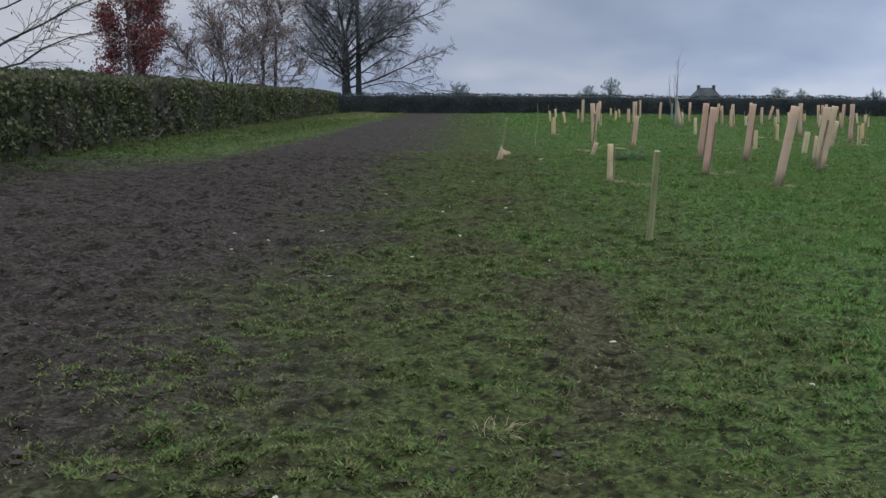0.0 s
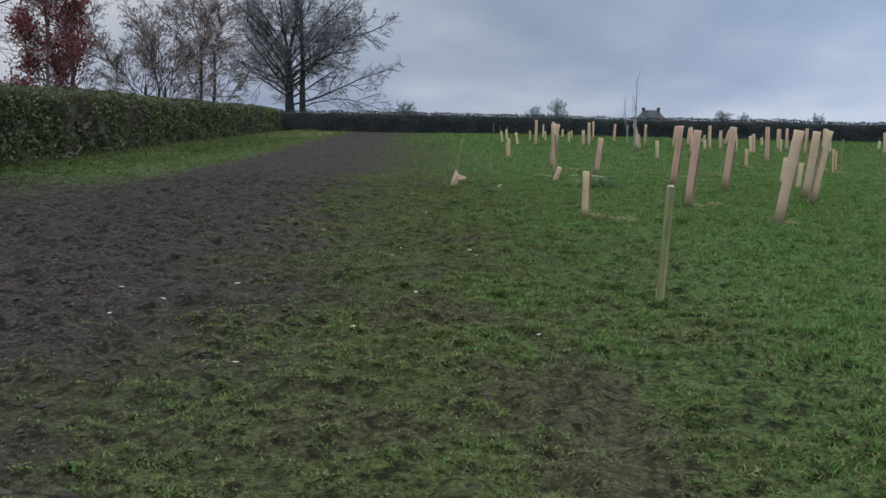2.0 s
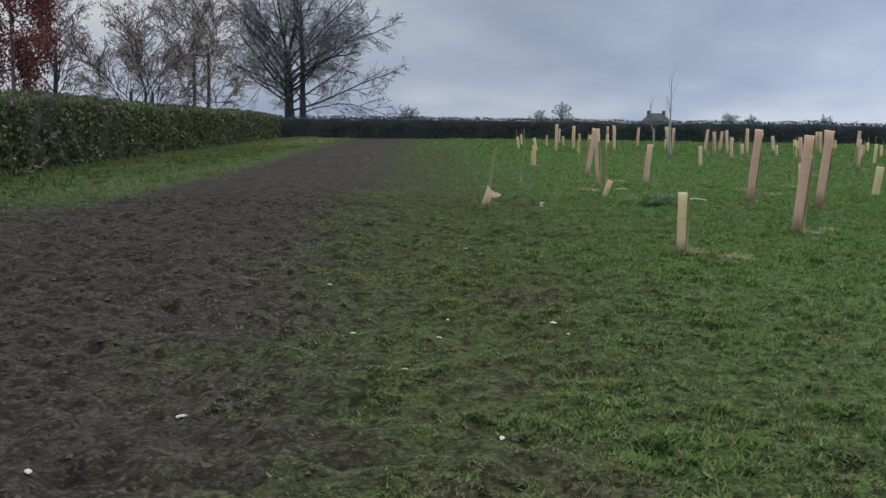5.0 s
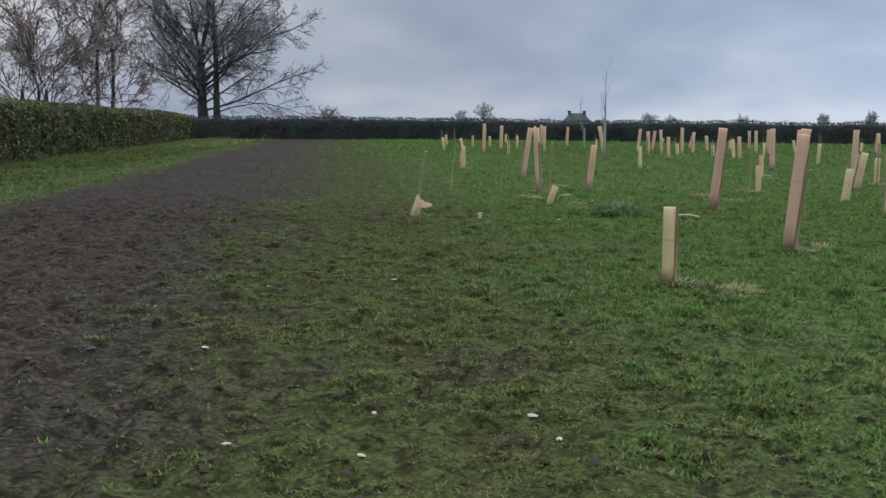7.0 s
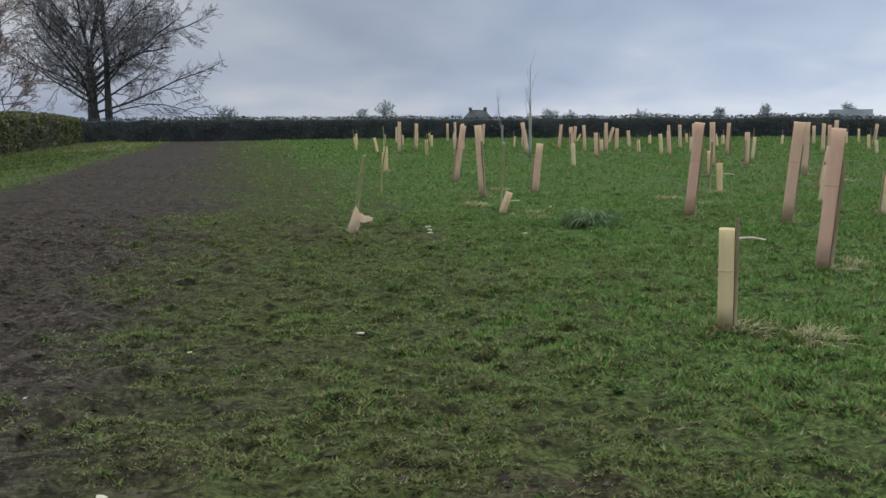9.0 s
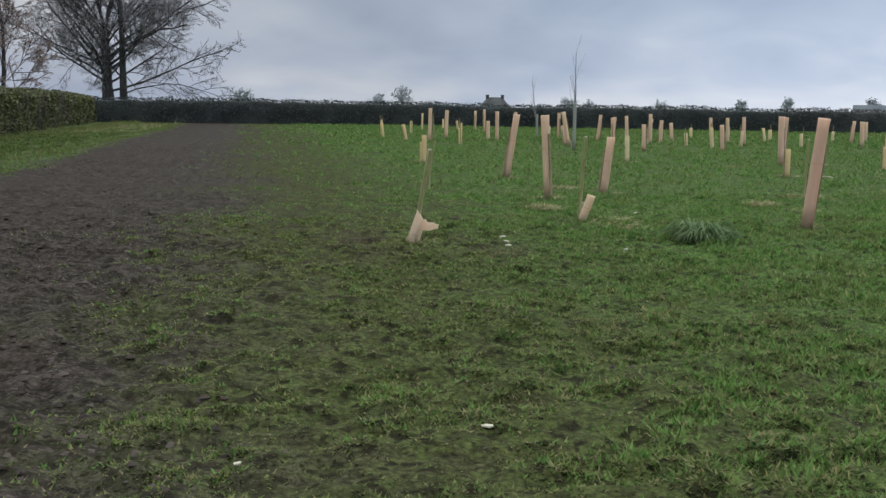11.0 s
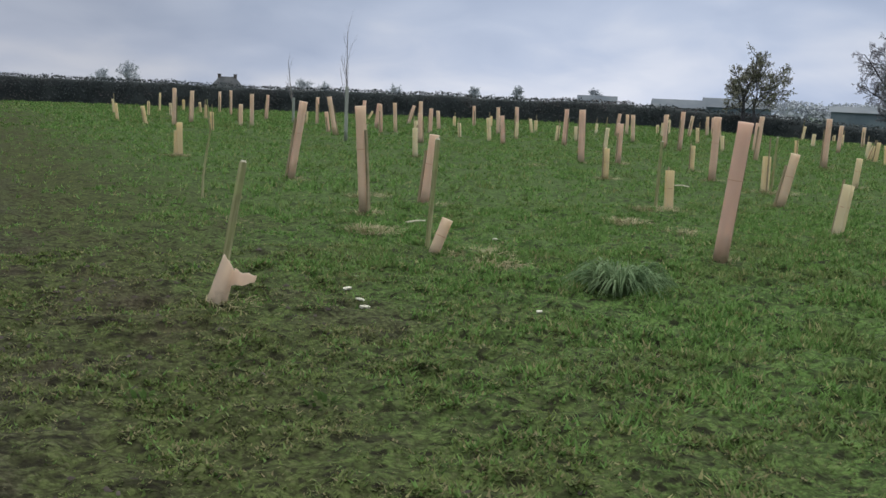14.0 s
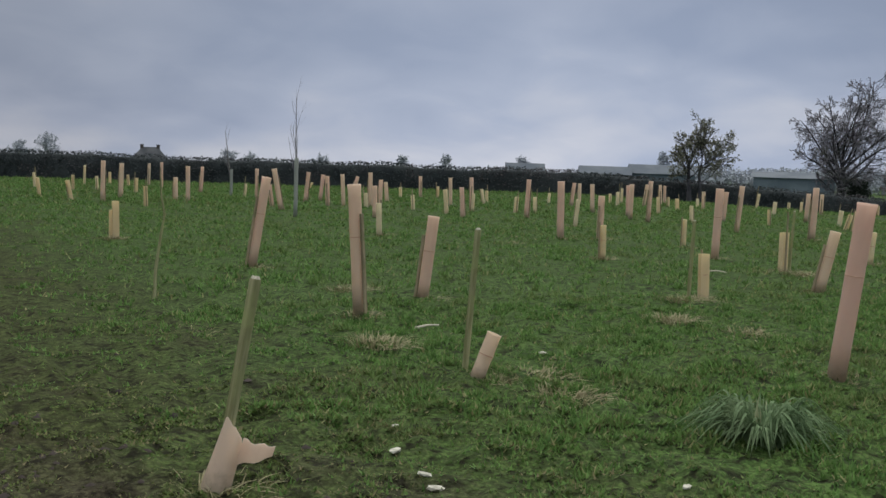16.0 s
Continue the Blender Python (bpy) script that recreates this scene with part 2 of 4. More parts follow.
def tube_material(name, a, b, through):
    """Twin-wall plastic tube: faded, with rain dirt and splashed mud at the foot."""
    k = Nodes(name, 0.55)
    co, r = k.local(), k.per_thing()
    c = k.mix(r, a, b)
    c = k.mix(k.math("MULTIPLY", k.ramp(k.noise(7, 4, 0.6, co, (1, 1, 0.3)), 0.42, 0.75), 0.14), c, tuple(v * 0.6 for v in a))
    sep = k.n.new("ShaderNodeSeparateXYZ")
    k.l.new(co, sep.inputs[0])
    splash = k.math("ADD", sep.outputs[2], k.math("MULTIPLY", k.noise(22, 3, 0.6, co), -0.22))
    c = k.mix(k.math("SUBTRACT", 0.35, k.math("MULTIPLY", k.ramp(splash, -0.10, 0.02), 0.35)), c, (0.30, 0.24, 0.13))
    k.colour(c)
    k.bump(k.noise(30, 2, 0.5, co, (1, 1, 0.05)), 0.25, 0.01)
    k.translucent(c, through)
    return k.mat


def wood_material(name, dark, light, moss):
    k = Nodes(name, 0.85)
    co = k.local()
    g = k.noise(30, 4, 0.6, co, (1, 1, 0.06))
    c = k.mix(k.ramp(g, 0.35, 0.65), dark, light)
    c = k.mix(k.ramp(k.noise(5, 3, 0.5, co), 0.45, 0.7), c, moss)
    k.colour(c)
    k.bump(g, 0.5, 0.004)
    return k.mat


def plain_material(name, a, b, scale=3.0, rough=0.8):
    k = Nodes(name, rough)
    g = k.noise(scale, 4)
    k.colour(k.mix(k.ramp(g, 0.38, 0.64), a, b))
    k.bump(g, 0.3, 0.02)
    return k.mat


M_GROUND = ground_material()
M_BLADE = blade_material("grass_lush", (0.066, 0.140, 0.037), (0.162, 0.282, 0.080), (0.30, 0.29, 0.14), 0.07)
M_WORN = blade_material("grass_worn", (0.054, 0.086, 0.026), (0.150, 0.200, 0.062), (0.23, 0.205, 0.11), 0.16)
M_MATTED = blade_material("grass_matted", (0.046, 0.064, 0.022), (0.136, 0.170, 0.058), (0.22, 0.195, 0.11), 0.22)
M_CLOD = leaf_material("mud_crumbs", (0.016, 0.013, 0.013), (0.086, 0.071, 0.068), (0.050, 0.040, 0.037), 0.0, 0.9)
M_STRAW = blade_material("dead_grass", (0.20, 0.18, 0.10), (0.33, 0.31, 0.18), (0.40, 0.36, 0.22), 0.3)
M_TUSSOCK = blade_material("tussock_blades", (0.070, 0.125, 0.055), (0.230, 0.325, 0.175), (0.38, 0.39, 0.25), 0.06)
M_WEED = leaf_material("weed_leaves", (0.036, 0.070, 0.018), (0.066, 0.118, 0.030), (0.046, 0.080, 0.022), 0.3, 0.9)
# grey bark and plain twigs: a bluish cast in the colour stands for haze
M_BARK = bark_material("hazed_grey_bark", (0.045, 0.045, 0.053), (0.098, 0.096, 0.106))
M_TWIG = bark_material("hazed_twig_bark", (0.165, 0.156, 0.180), (0.260, 0.246, 0.275))
M_TWIG_RED = bark_material("mauve_twig_bark", (0.200, 0.162, 0.166), (0.310, 0.255, 0.252))
M_TWIG_PALE = bark_material("lichened_twig_bark", (0.10, 0.10, 0.075), (0.19, 0.185, 0.14))
M_RED = leaf_material("dead_beech_leaves", (0.19, 0.045, 0.050), (0.29, 0.100, 0.095), (0.15, 0.040, 0.048))
M_BUD = leaf_material("swelling_buds", (0.25, 0.18, 0.175), (0.34, 0.25, 0.235), (0.21, 0.145, 0.145))
# leaf green kept less yellow, a touch of haze painted in
M_HEDGE = leaf_material("hedge_leaves", (0.032, 0.040, 0.020), (0.205, 0.228, 0.112), (0.140, 0.128, 0.106), 0.2)
M_LICHEN = leaf_material("lichened_tips", (0.20, 0.205, 0.15), (0.31, 0.315, 0.24), (0.25, 0.245, 0.19))
M_IVY = leaf_material("ivy_leaves", (0.030, 0.040, 0.036), (0.055, 0.070, 0.055), (0.045, 0.05, 0.045))
# near-black: shade inside the hedge is given to the core's colour
M_HEDGE_CORE = plain_material("shaded_inner_twigs", (0.016, 0.018, 0.011), (0.045, 0.045, 0.028), 6)
# bluish with lifted darks: distance haze put into leaf and core colours
M_HEDGE_FAR = leaf_material("hazed_far_hedge_leaves", (0.052, 0.062, 0.068), (0.082, 0.096, 0.100), (0.086, 0.080, 0.084), 0.1)
M_FAR_CORE = plain_material("hazed_far_hedge_twigs", (0.034, 0.041, 0.045), (0.056, 0.064, 0.068), 1.2)
M_SHOOT = leaf_material("hedge_top_shoots", (0.12, 0.13, 0.08), (0.19, 0.195, 0.13), (0.14, 0.13, 0.10), 0.3)
M_TALL = tube_material("tan_guard_plastic", (0.89, 0.72, 0.63), (0.90, 0.79, 0.66), 0.54)
M_SHORT = tube_material("cream_guard_plastic", (0.90, 0.79, 0.56), (0.90, 0.84, 0.68), 0.54)
M_STAKE = wood_material("weathered_softwood", (0.24, 0.19, 0.13), (0.42, 0.35, 0.24), (0.20, 0.20, 0.11))
M_MOSSY = wood_material("mossy_stake_wood", (0.21, 0.21, 0.105), (0.40, 0.39, 0.23), (0.30, 0.33, 0.15))
M_CUT = plain_material("cut_end_wood", (0.55, 0.50, 0.40), (0.68, 0.64, 0.54), 40)
M_TIE = plain_material("tan_cable_tie", (0.62, 0.43, 0.32), (0.70, 0.50, 0.36), 10, 0.5)
M_PALE = plain_material("pale_litter", (0.46, 0.44, 0.37), (0.64, 0.62, 0.54), 30)
M_ROOF = plain_material("far_slate", (0.075, 0.08, 0.09), (0.11, 0.115, 0.125), 0.6)
M_BRICK = plain_material("far_brick", (0.085, 0.075, 0.072), (0.12, 0.105, 0.10), 0.5)
M_GLASS = plain_material("dark_window_glass", (0.03, 0.035, 0.04), (0.05, 0.055, 0.06), 1, 0.15)
M_SHED = plain_material("grey_sheet_roof", (0.135, 0.155, 0.185), (0.175, 0.197, 0.225), 0.2, 0.9)
M_SHED_WALL = plain_material("blue_sheet_wall", (0.13, 0.165, 0.20), (0.17, 0.21, 0.245), 0.3, 0.9)
# haze is painted in: the pale blue-grey base colour stands for distance
M_HAZY_WOOD = leaf_material("hazed_winter_wood", (0.38, 0.41, 0.46), (0.44, 0.47, 0.52), (0.41, 0.44, 0.49), 0.1)
M_SAPLING = bark_material("pale_sapling_bark", (0.17, 0.16, 0.15), (0.30, 0.29, 0.27))
M_MESH = tube_material("grey_mesh_guard", (0.42, 0.44, 0.42), (0.50, 0.51, 0.48), 0.3)


# ---- building helpers ----
def part(name, data, material, parent=None, label=""):
    """One mesh object from a bmesh, or from (verts, faces), under a thing or a part."""
    me = bpy.data.meshes.new(name)
    if isinstance(data, tuple):
        me.from_pydata(data[0], [], data[1])
    else:
        data.to_mesh(me)
        data.free()
    me.materials.append(material)
    ob = new(name, me)
    if parent:
        ob.parent = parent
    if label:
        ob["label"] = label
    return ob


def big_mesh(name, verts, faces, material, parent=None, smooth=False):
    """A mesh from numpy arrays: verts (n, 3), faces (m, 3 or 4)."""
    me = bpy.data.meshes.new(name)
    m, w = faces.shape
    me.vertices.add(len(verts))
    me.vertices.foreach_set("co", np.ascontiguousarray(verts, np.float32).ravel())
    me.loops.add(m * w)
    me.loops.foreach_set("vertex_index", np.ascontiguousarray(faces, np.int32).ravel())
    me.polygons.add(m)
    me.polygons.foreach_set("loop_start", np.arange(0, m * w, w, dtype=np.int32))
    me.update(calc_edges=True)
    if smooth:
        me.polygons.foreach_set("use_smooth", np.ones(m, bool))
    me.materials.append(material)
    ob = new(name, me)
    if parent:
        ob.parent = parent
    return ob


def base(name, x, y, z=0.0, label="", category="", group="", kind=""):
    e = new(name)
    e.location = (x, y, z)
    e.empty_display_size = 0.1
    return tagged(e, label, category, group, kind)


def smooth(ob):
    for p in ob.data.polygons:
        p.use_smooth = True
    return ob


def step(v, a, b):
    t = np.clip((v - a) / (b - a), 0, 1)
    return t * t * (3 - 2 * t)


RNG = np.random.default_rng(11)
LATTICE = RNG.random((256, 256))


def fuzz(x, y, scale):
    """Smooth value noise, 0 to 1."""
    x, y = np.asarray(x, float) * scale + 50.3, np.asarray(y, float) * scale + 80.7
    i, j = np.floor(x).astype(int), np.floor(y).astype(int)
    u, v = x - i, y - j
    u, v = u * u * (3 - 2 * u), v * v * (3 - 2 * v)
    a, b = LATTICE[i % 256, j % 256], LATTICE[(i + 1) % 256, j % 256]
    c, d = LATTICE[i % 256, (j + 1) % 256], LATTICE[(i + 1) % 256, (j + 1) % 256]
    return (a * (1 - u) + b * u) * (1 - v) + (c * (1 - u) + d * u) * v


# the far hedge's line, west to east
FAR_HEDGE = [(-12.5, 78.5), (3, 77.5), (22, 70.5), (36, 65.5), (62, 56.5)]


def far_line(x):
    xs, ys = zip(*FAR_HEDGE)
    return np.interp(x, xs, ys)


def relief(x, y):
    """Height of the land: a nearly level field that falls beyond its far hedge and towards the east."""
    x, y = np.asarray(x, float), np.asarray(y, float)
    d = y - far_line(np.clip(x, -12, 62))
    z = -0.055 * np.clip(x - 28, 0, 40) * step(y, 30, 60)
    z = z - 5.0 * step(d, 6, 120) - 2.0 * step(d, 100, 500) - 30.0 * step(d, 500, 2000)
    return z


def bumps(x, y):
    """Hoof and foot marks, tussocky turf."""
    mud = 1 - cover(x, y)[0]
    z = 0.034 * (fuzz(x, y, 0.8) - 0.5) + (0.026 + 0.022 * mud) * (fuzz(x, y, 3.1) - 0.5) + (0.026 + 0.022 * mud) * (fuzz(x + 9, y, 7.3) - 0.5) * 1.8 + (0.052 + 0.005 * mud) * (fuzz(x, y + 5, 10.7) - 0.5)
    return z


def bare_ground(x, y):
    """The trodden patches of BARE: 0 none, 1 wholly bare."""
    b = np.zeros(np.shape(x))
    for px, py, rx, ry, amount in BARE:
        b = np.maximum(b, amount * (1 - step(((x - px) / rx) ** 2 + ((y - py) / ry) ** 2, 0.25, 1.3)))
    return b


def cover(x, y):
    """How much grass grows (0 mud, 1 turf) and how lush it is."""
    x, y = np.asarray(x, float), np.asarray(y, float)
    n = (fuzz(x, y, 0.6) - 0.5) * 2.0 + (fuzz(x, y, 2.3) - 0.5) * 1.6
    right = step(x + 0.045 * (y - 10) + n, -1.4, 1.4)
    left = (1 - step(x + 0.028 * (y - 20) + 0.4 * n, -5.4, -4.4)) * step(y + 2 * n, 23, 31)
    lush = np.maximum(step(x + 0.05 * y + 0.9 * n, 1.7, 4.8), left * 0.5)
    bare = bare_ground(x + 0.1 * n, y)
    return np.maximum(right * (1 - 0.9 * bare), left), lush * (1 - bare)


# ---- ground ----
def spread(lo, hi, pitch, far, grow):
    """Grid lines: even from lo to hi, then ever wider out to far."""
    mid = list(np.arange(lo, hi + pitch / 2, pitch))
    out, s, v = [], pitch, hi
    while v < far:
        s *= grow
        v += s
        out.append(v)
    back, s, v = [], pitch, lo
    while v > -far:
        s *= grow
        v -= s
        back.append(v)
    return np.array(back[::-1] + mid + out)


gx, gy = spread(-4, 5, 0.056, 3500, 1.11), spread(9, 28, 0.056, 3500, 1.10)
GX, GY = np.meshgrid(gx, gy)
near = step(GX, -60, -10) * (1 - step(GX, 20, 60)) * step(GY, -30, 2) * (1 - step(GY, 45, 76))
GZ = relief(GX, GY) + bumps(GX, GY) * near
nx, ny = len(gx), len(gy)
idx = np.arange(nx * ny).reshape(ny, nx)
quads = np.stack([idx[:-1, :-1], idx[:-1, 1:], idx[1:, 1:], idx[1:, :-1]], -1).reshape(-1, 4)
ground = big_mesh("ground", np.stack([GX, GY, GZ], -1).reshape(-1, 3), quads, M_GROUND, smooth=True)
tagged(ground, "muddy churned track through worn green winter turf", "ground", kind="structure")


def land(x, y):
    """Height of the built ground, with its bumps."""
    x, y = np.asarray(x, float), np.asarray(y, float)
    n = step(x, -60, -10) * (1 - step(x, 20, 60)) * step(y, -30, 2) * (1 - step(y, 45, 76))
    return relief(x, y) + bumps(x, y) * n


# ---- trees ----
def tubes(branches, sides):
    """Tapered tubes along polylines: one (verts, faces) for all."""
    vs, fs, k0 = [], [], 0
    for pts, radii in branches:
        p = np.array(pts)
        r = np.array(radii)[:, None, None]
        d = np.gradient(p, axis=0)
        d /= np.linalg.norm(d, axis=1, keepdims=True) + 1e-9
        ref = np.array((0.31, 0.17, 0.93)) if abs(d[0][2]) < 0.8 else np.array((0.95, 0.2, 0.1))
        a = np.cross(d, ref)
        a /= np.linalg.norm(a, axis=1, keepdims=True) + 1e-9
        b = np.cross(d, a)
        ang = np.arange(sides) * 2 * np.pi / sides
        ring = p[:, None, :] + r * (np.cos(ang)[None, :, None] * a[:, None, :] + np.sin(ang)[None, :, None] * b[:, None, :])
        vs.append(ring.reshape(-1, 3))
        m = len(p)
        i = np.arange(m * sides).reshape(m, sides) + k0
        j = np.roll(i, -1, axis=1)
        fs.append(np.stack([i[:-1], j[:-1], j[1:], i[1:]], -1).reshape(-1, 4))
        k0 += m * sides
    return np.concatenate(vs), np.concatenate(fs)


def grow(rng, start, way, length, radius, levels, plan, out, depth=0, droop=0.0):
    """A branch and all that springs from it. plan: per depth (children, angle, length share, wander, lift)."""
    kids, angle, share, wander, lift = plan[depth]
    steps = 2 if depth > 2 else (7, 7, 4)[depth]
    pts, radii = [np.array(start, float)], [radius]
    d = np.array(way, float)
    d /= np.linalg.norm(d)
    for i in range(steps):
        d = d + rng.normal(0, wander, 3) + np.array((0, 0, lift))
        d /= np.linalg.norm(d)
        pts.append(pts[-1] + d * length / steps)
        radii.append(radius * (1 - 0.72 * (i + 1) / steps))
    out[depth].append((pts, radii))
    if depth + 1 >= levels:
        return
    for c in range(kids):
        t = 0.20 + 0.80 * (c + rng.random()) / kids
        f = t * steps
        i = min(int(f), steps - 1)
        p = pts[i] + (pts[i + 1] - pts[i]) * (f - i)
        r = radii[i] + (radii[i + 1] - radii[i]) * (f - i)
        ax = pts[i + 1] - pts[i]
        ax /= np.linalg.norm(ax)
        side = rng.normal(0, 1, 3)
        if depth == 0 and kids > 10:
            turn = 2.39996 * c + rng.normal(0, 0.25)
            side = np.array((math.cos(turn), math.sin(turn), 0.0))
        side -= ax * side.dot(ax)
        side /= np.linalg.norm(side) + 1e-9
        a = radians(angle) * (rng.uniform(0.85, 1.15) * (1.6 - 1.2 * t) if depth == 0 and kids > 10 else rng.uniform(0.65, 1.3))
        grow(rng, p, ax * math.cos(a) + side * math.sin(a), length * share * (rng.uniform(0.85, 1.12) * (1.0 - 0.12 * t) if depth == 0 and kids > 10 else rng.uniform(0.65, 1.2) * (1.1 - 0.5 * t)), r * rng.uniform(0.45, 0.65), levels, plan, out, depth + 1)


def leaf_quads(rng, centres, size, flat=0.0):
    """Small folded leaves at the given places."""
    n = len(centres)
    a, b = rng.normal(0, 1, (n, 3)), rng.normal(0, 1, (n, 3))
    a[:, 2] *= 1 - flat
    b[:, 2] *= 1 - flat
    a /= np.linalg.norm(a, axis=1, keepdims=True)
    b -= a * (a * b).sum(1, keepdims=True)
    b /= np.linalg.norm(b, axis=1, keepdims=True)
    s = size * rng.uniform(0.6, 1.3, (n, 1))
    v = np.stack([centres - a * s, centres - b * s * 0.55, centres + a * s, centres + b * s * 0.55], 1).reshape(-1, 3)
    f = np.arange(n * 4).reshape(n, 4)
    return v, f


def tree(name, x, y, height, seed, trunks, plan, levels, twig_mat, label, limb_share=0.62, spreadout=0.35, bark=None, leaves=None, trunk_r=0.2, sink=0.1, thin=0.008):
    """A bare tree: one or more stems, each with limbs and fine twigs."""
    rng = np.random.default_rng(seed)
    z = float(relief(x, y))
    e = base(name, x, y, z, label, "tree", "bare winter trees")
    out = [[] for _ in range(levels)]
    for s in range(trunks):
        a = rng.uniform(0, 2 * math.pi)
        lean = spreadout * (0.25 if trunks == 1 else rng.uniform(0.5, 1.2))
        off = 0.0 if trunks == 1 else 0.25
        grow(rng, (off * math.cos(a), off * math.sin(a), -sink), (lean * math.cos(a), lean * math.sin(a), 1), height * limb_share * rng.uniform(0.8, 1.1), trunk_r * rng.uniform(0.8, 1.1), levels, plan, out)
    v, f = tubes(out[0], 8)
    big_mesh("trunk", v, f, bark or M_BARK, e, True)
    for limb in out[1]:
        v, f = tubes([limb], 6)
        big_mesh("limb", v, f, bark or M_BARK, e, True)
    v, f = tubes([(p, [max(r, thin) for r in rr]) for lv in out[2:] for p, rr in lv], 3)
    big_mesh("crown", v, f, twig_mat, e, True)
    if leaves:
        mat, count, size, lname, scatter = leaves
        tips = np.array([b[0][rng.integers(1, len(b[0]))] for lv in out[1:] for b in lv])
        pick = tips[rng.integers(0, len(tips), count)] + rng.normal(0, scatter, (count, 3))
        v, f = leaf_quads(rng, pick, size)
        part_ob = big_mesh(lname, v, f, mat, e)
        part_ob["kind"] = "stuff"
    return e


HANGING = [(12, 54, 0.92, 0.09, 0.006), (9, 44, 0.46, 0.14, -0.02), (6, 44, 0.5, 0.18, -0.03), (4, 40, 0.5, 0.2, -0.04)]
FINE = [(0, 0, 0, 0, 0), (14, 52, 0.33, 0.10, 0.02), (8, 46, 0.52, 0.13, 0.015), (5, 40, 0.55, 0.15, 0.01), (0, 0, 0.6, 0.18, 0.0)]
LOOSE = [(0, 0, 0, 0, 0), (11, 38, 0.38, 0.12, 0.02), (6, 40, 0.50, 0.14, 0.02), (4, 40, 0.55, 0.17, 0.01), (0, 0, 0.6, 0.18, 0.0)]


def fan_tree(name, x, y, height, seed, stems, crown, fork, limbs, plan, twig_mat, label, trunk_r=0.3, thin=0.011, low=78, leaves=None, group="bare winter trees", bark=None):
    """A bare tree whose short stems part into many limbs that fan out to a domed crown.
    stems: foot (x, y) and the share of the limbs; crown: middle (x, y, z) and half sizes (side, up); fork: heights between which limbs spring."""
    rng = np.random.default_rng(seed)
    e = base(name, x, y, float(relief(x, y)), label, "tree", group)
    cx, cy, cz, side, upr = crown
    out = [[] for _ in range(5)]
    for fx, fy, share in stems:
        r0 = trunk_r * math.sqrt(share)
        top = np.array((fx + rng.normal(0, 0.12), fy + rng.normal(0, 0.12), fork[1]))
        foot = np.array((fx, fy, -0.2))
        pts = [foot + (top - foot) * t + np.array((rng.normal(0, 0.03), rng.normal(0, 0.03), 0)) * (0 < t < 1) for t in np.linspace(0, 1, 6)]
        out[0].append((pts, [r0 * (1.25 - 0.30 * min(t * 3, 1) - 0.35 * t) for t in np.linspace(0, 1, 6)]))
        n = max(4, round(limbs * share))
        for i in range(n):
            u = (i + 0.5) / n
            th, az = math.acos(math.cos(radians(low)) + (0.985 - math.cos(radians(low))) * u), 2.39996 * i + rng.normal(0, 0.3)
            h = fork[0] + (fork[1] - fork[0]) * min(1, u * 1.25)
            p = foot + (top - foot) * (h + 0.2) / (fork[1] + 0.2)
            d = np.array((math.sin(th) * math.cos(az), math.sin(th) * math.sin(az), math.cos(th)))
            q, w = (p - np.array((cx, cy, cz))) / np.array((side, side, upr)), d / np.array((side, side, upr))
            qa, qb, qc = w.dot(w), q.dot(w), q.dot(q) - 1
            reach = (-qb + math.sqrt(max(qb * qb - qa * qc, 0.01))) / qa * rng.uniform(0.80, 0.98)
            # springs more upright than it ends
            grow(rng, p, d + np.array((0, 0, 0.22 * math.sin(th))), max(reach, 0.8), r0 * rng.uniform(0.16, 0.27), 5 if plan[3][0] else 4, plan, out, 1)
    v, f = tubes(out[0], 8)
    big_mesh("trunk", v, f, bark or M_BARK, e, True)
    for limb in out[1]:
        v, f = tubes([(limb[0], [max(r, thin * 1.3) for r in limb[1]])], 6)
        big_mesh("limb", v, f, bark or M_BARK, e, True)
    v, f = tubes([(p, [max(r, thin * 1.5) for r in rr]) for p, rr in out[2]], 4)
    big_mesh("branchwork", v, f, bark or M_BARK, e, True)["kind"] = "stuff"
    v, f = tubes([(p, [max(r, thin) for r in rr]) for lv in out[3:] for p, rr in lv], 3)
    big_mesh("crown", v, f, twig_mat, e, True)
    if leaves:
        mat, count, size, scatter = leaves
        tips = np.array([b[0][-1] for lv in out[2:] for b in lv])
        v, f = leaf_quads(rng, tips[rng.integers(0, len(tips), count)] + rng.normal(0, scatter, (count, 3)), size)
        big_mesh("foliage", v, f, mat, e)["kind"] = "stuff"
    return e


fan_tree("broad_tree", -12.5, 88.0, 13.5, 5, [(0, 0, 1.0)], (0.4, 0, 4.6, 8.0, 9.2), (1.6, 5.4), 30, FINE, M_TWIG, "tall bare broad-crowned tree behind the field hedge", 0.40, 0.010, 88)
fan_tree("slim_tree", -11.3, 87.0, 12.5, 8, [(0, 0, 1.0)], (1.6, 0, 4.6, 5.6, 8.4), (1.2, 8.5), 12, LOOSE, M_TWIG, "slim bare tree standing close beside the broad tree", 0.24)
fan_tree("budding_tree", -13.4, 66.0, 10.5, 12, [(-0.3, 0, 0.5), (0.4, 0.2, 0.5)], (0, 0, 5.0, 3.0, 5.2), (0.8, 4.5), 15, LOOSE, M_TWIG_RED, "tall budding tree with upright pinkish twigs behind the hedge", 0.16, 0.010, 50, (M_BUD, 4200, 0.05, 0.08))
fan_tree("budding_tree", -11.9, 51.0, 6.6, 21, [(-0.4, 0, 0.4), (0.1, 0.3, 0.3), (0.5, 0, 0.3)], (0, 0, 3.0, 3.2, 2.6), (0.6, 2.2), 17, LOOSE, M_TWIG_RED, "low spreading budding tree with pinkish twigs behind the hedge", 0.15, 0.008, 66, (M_BUD, 4800, 0.04, 0.06))
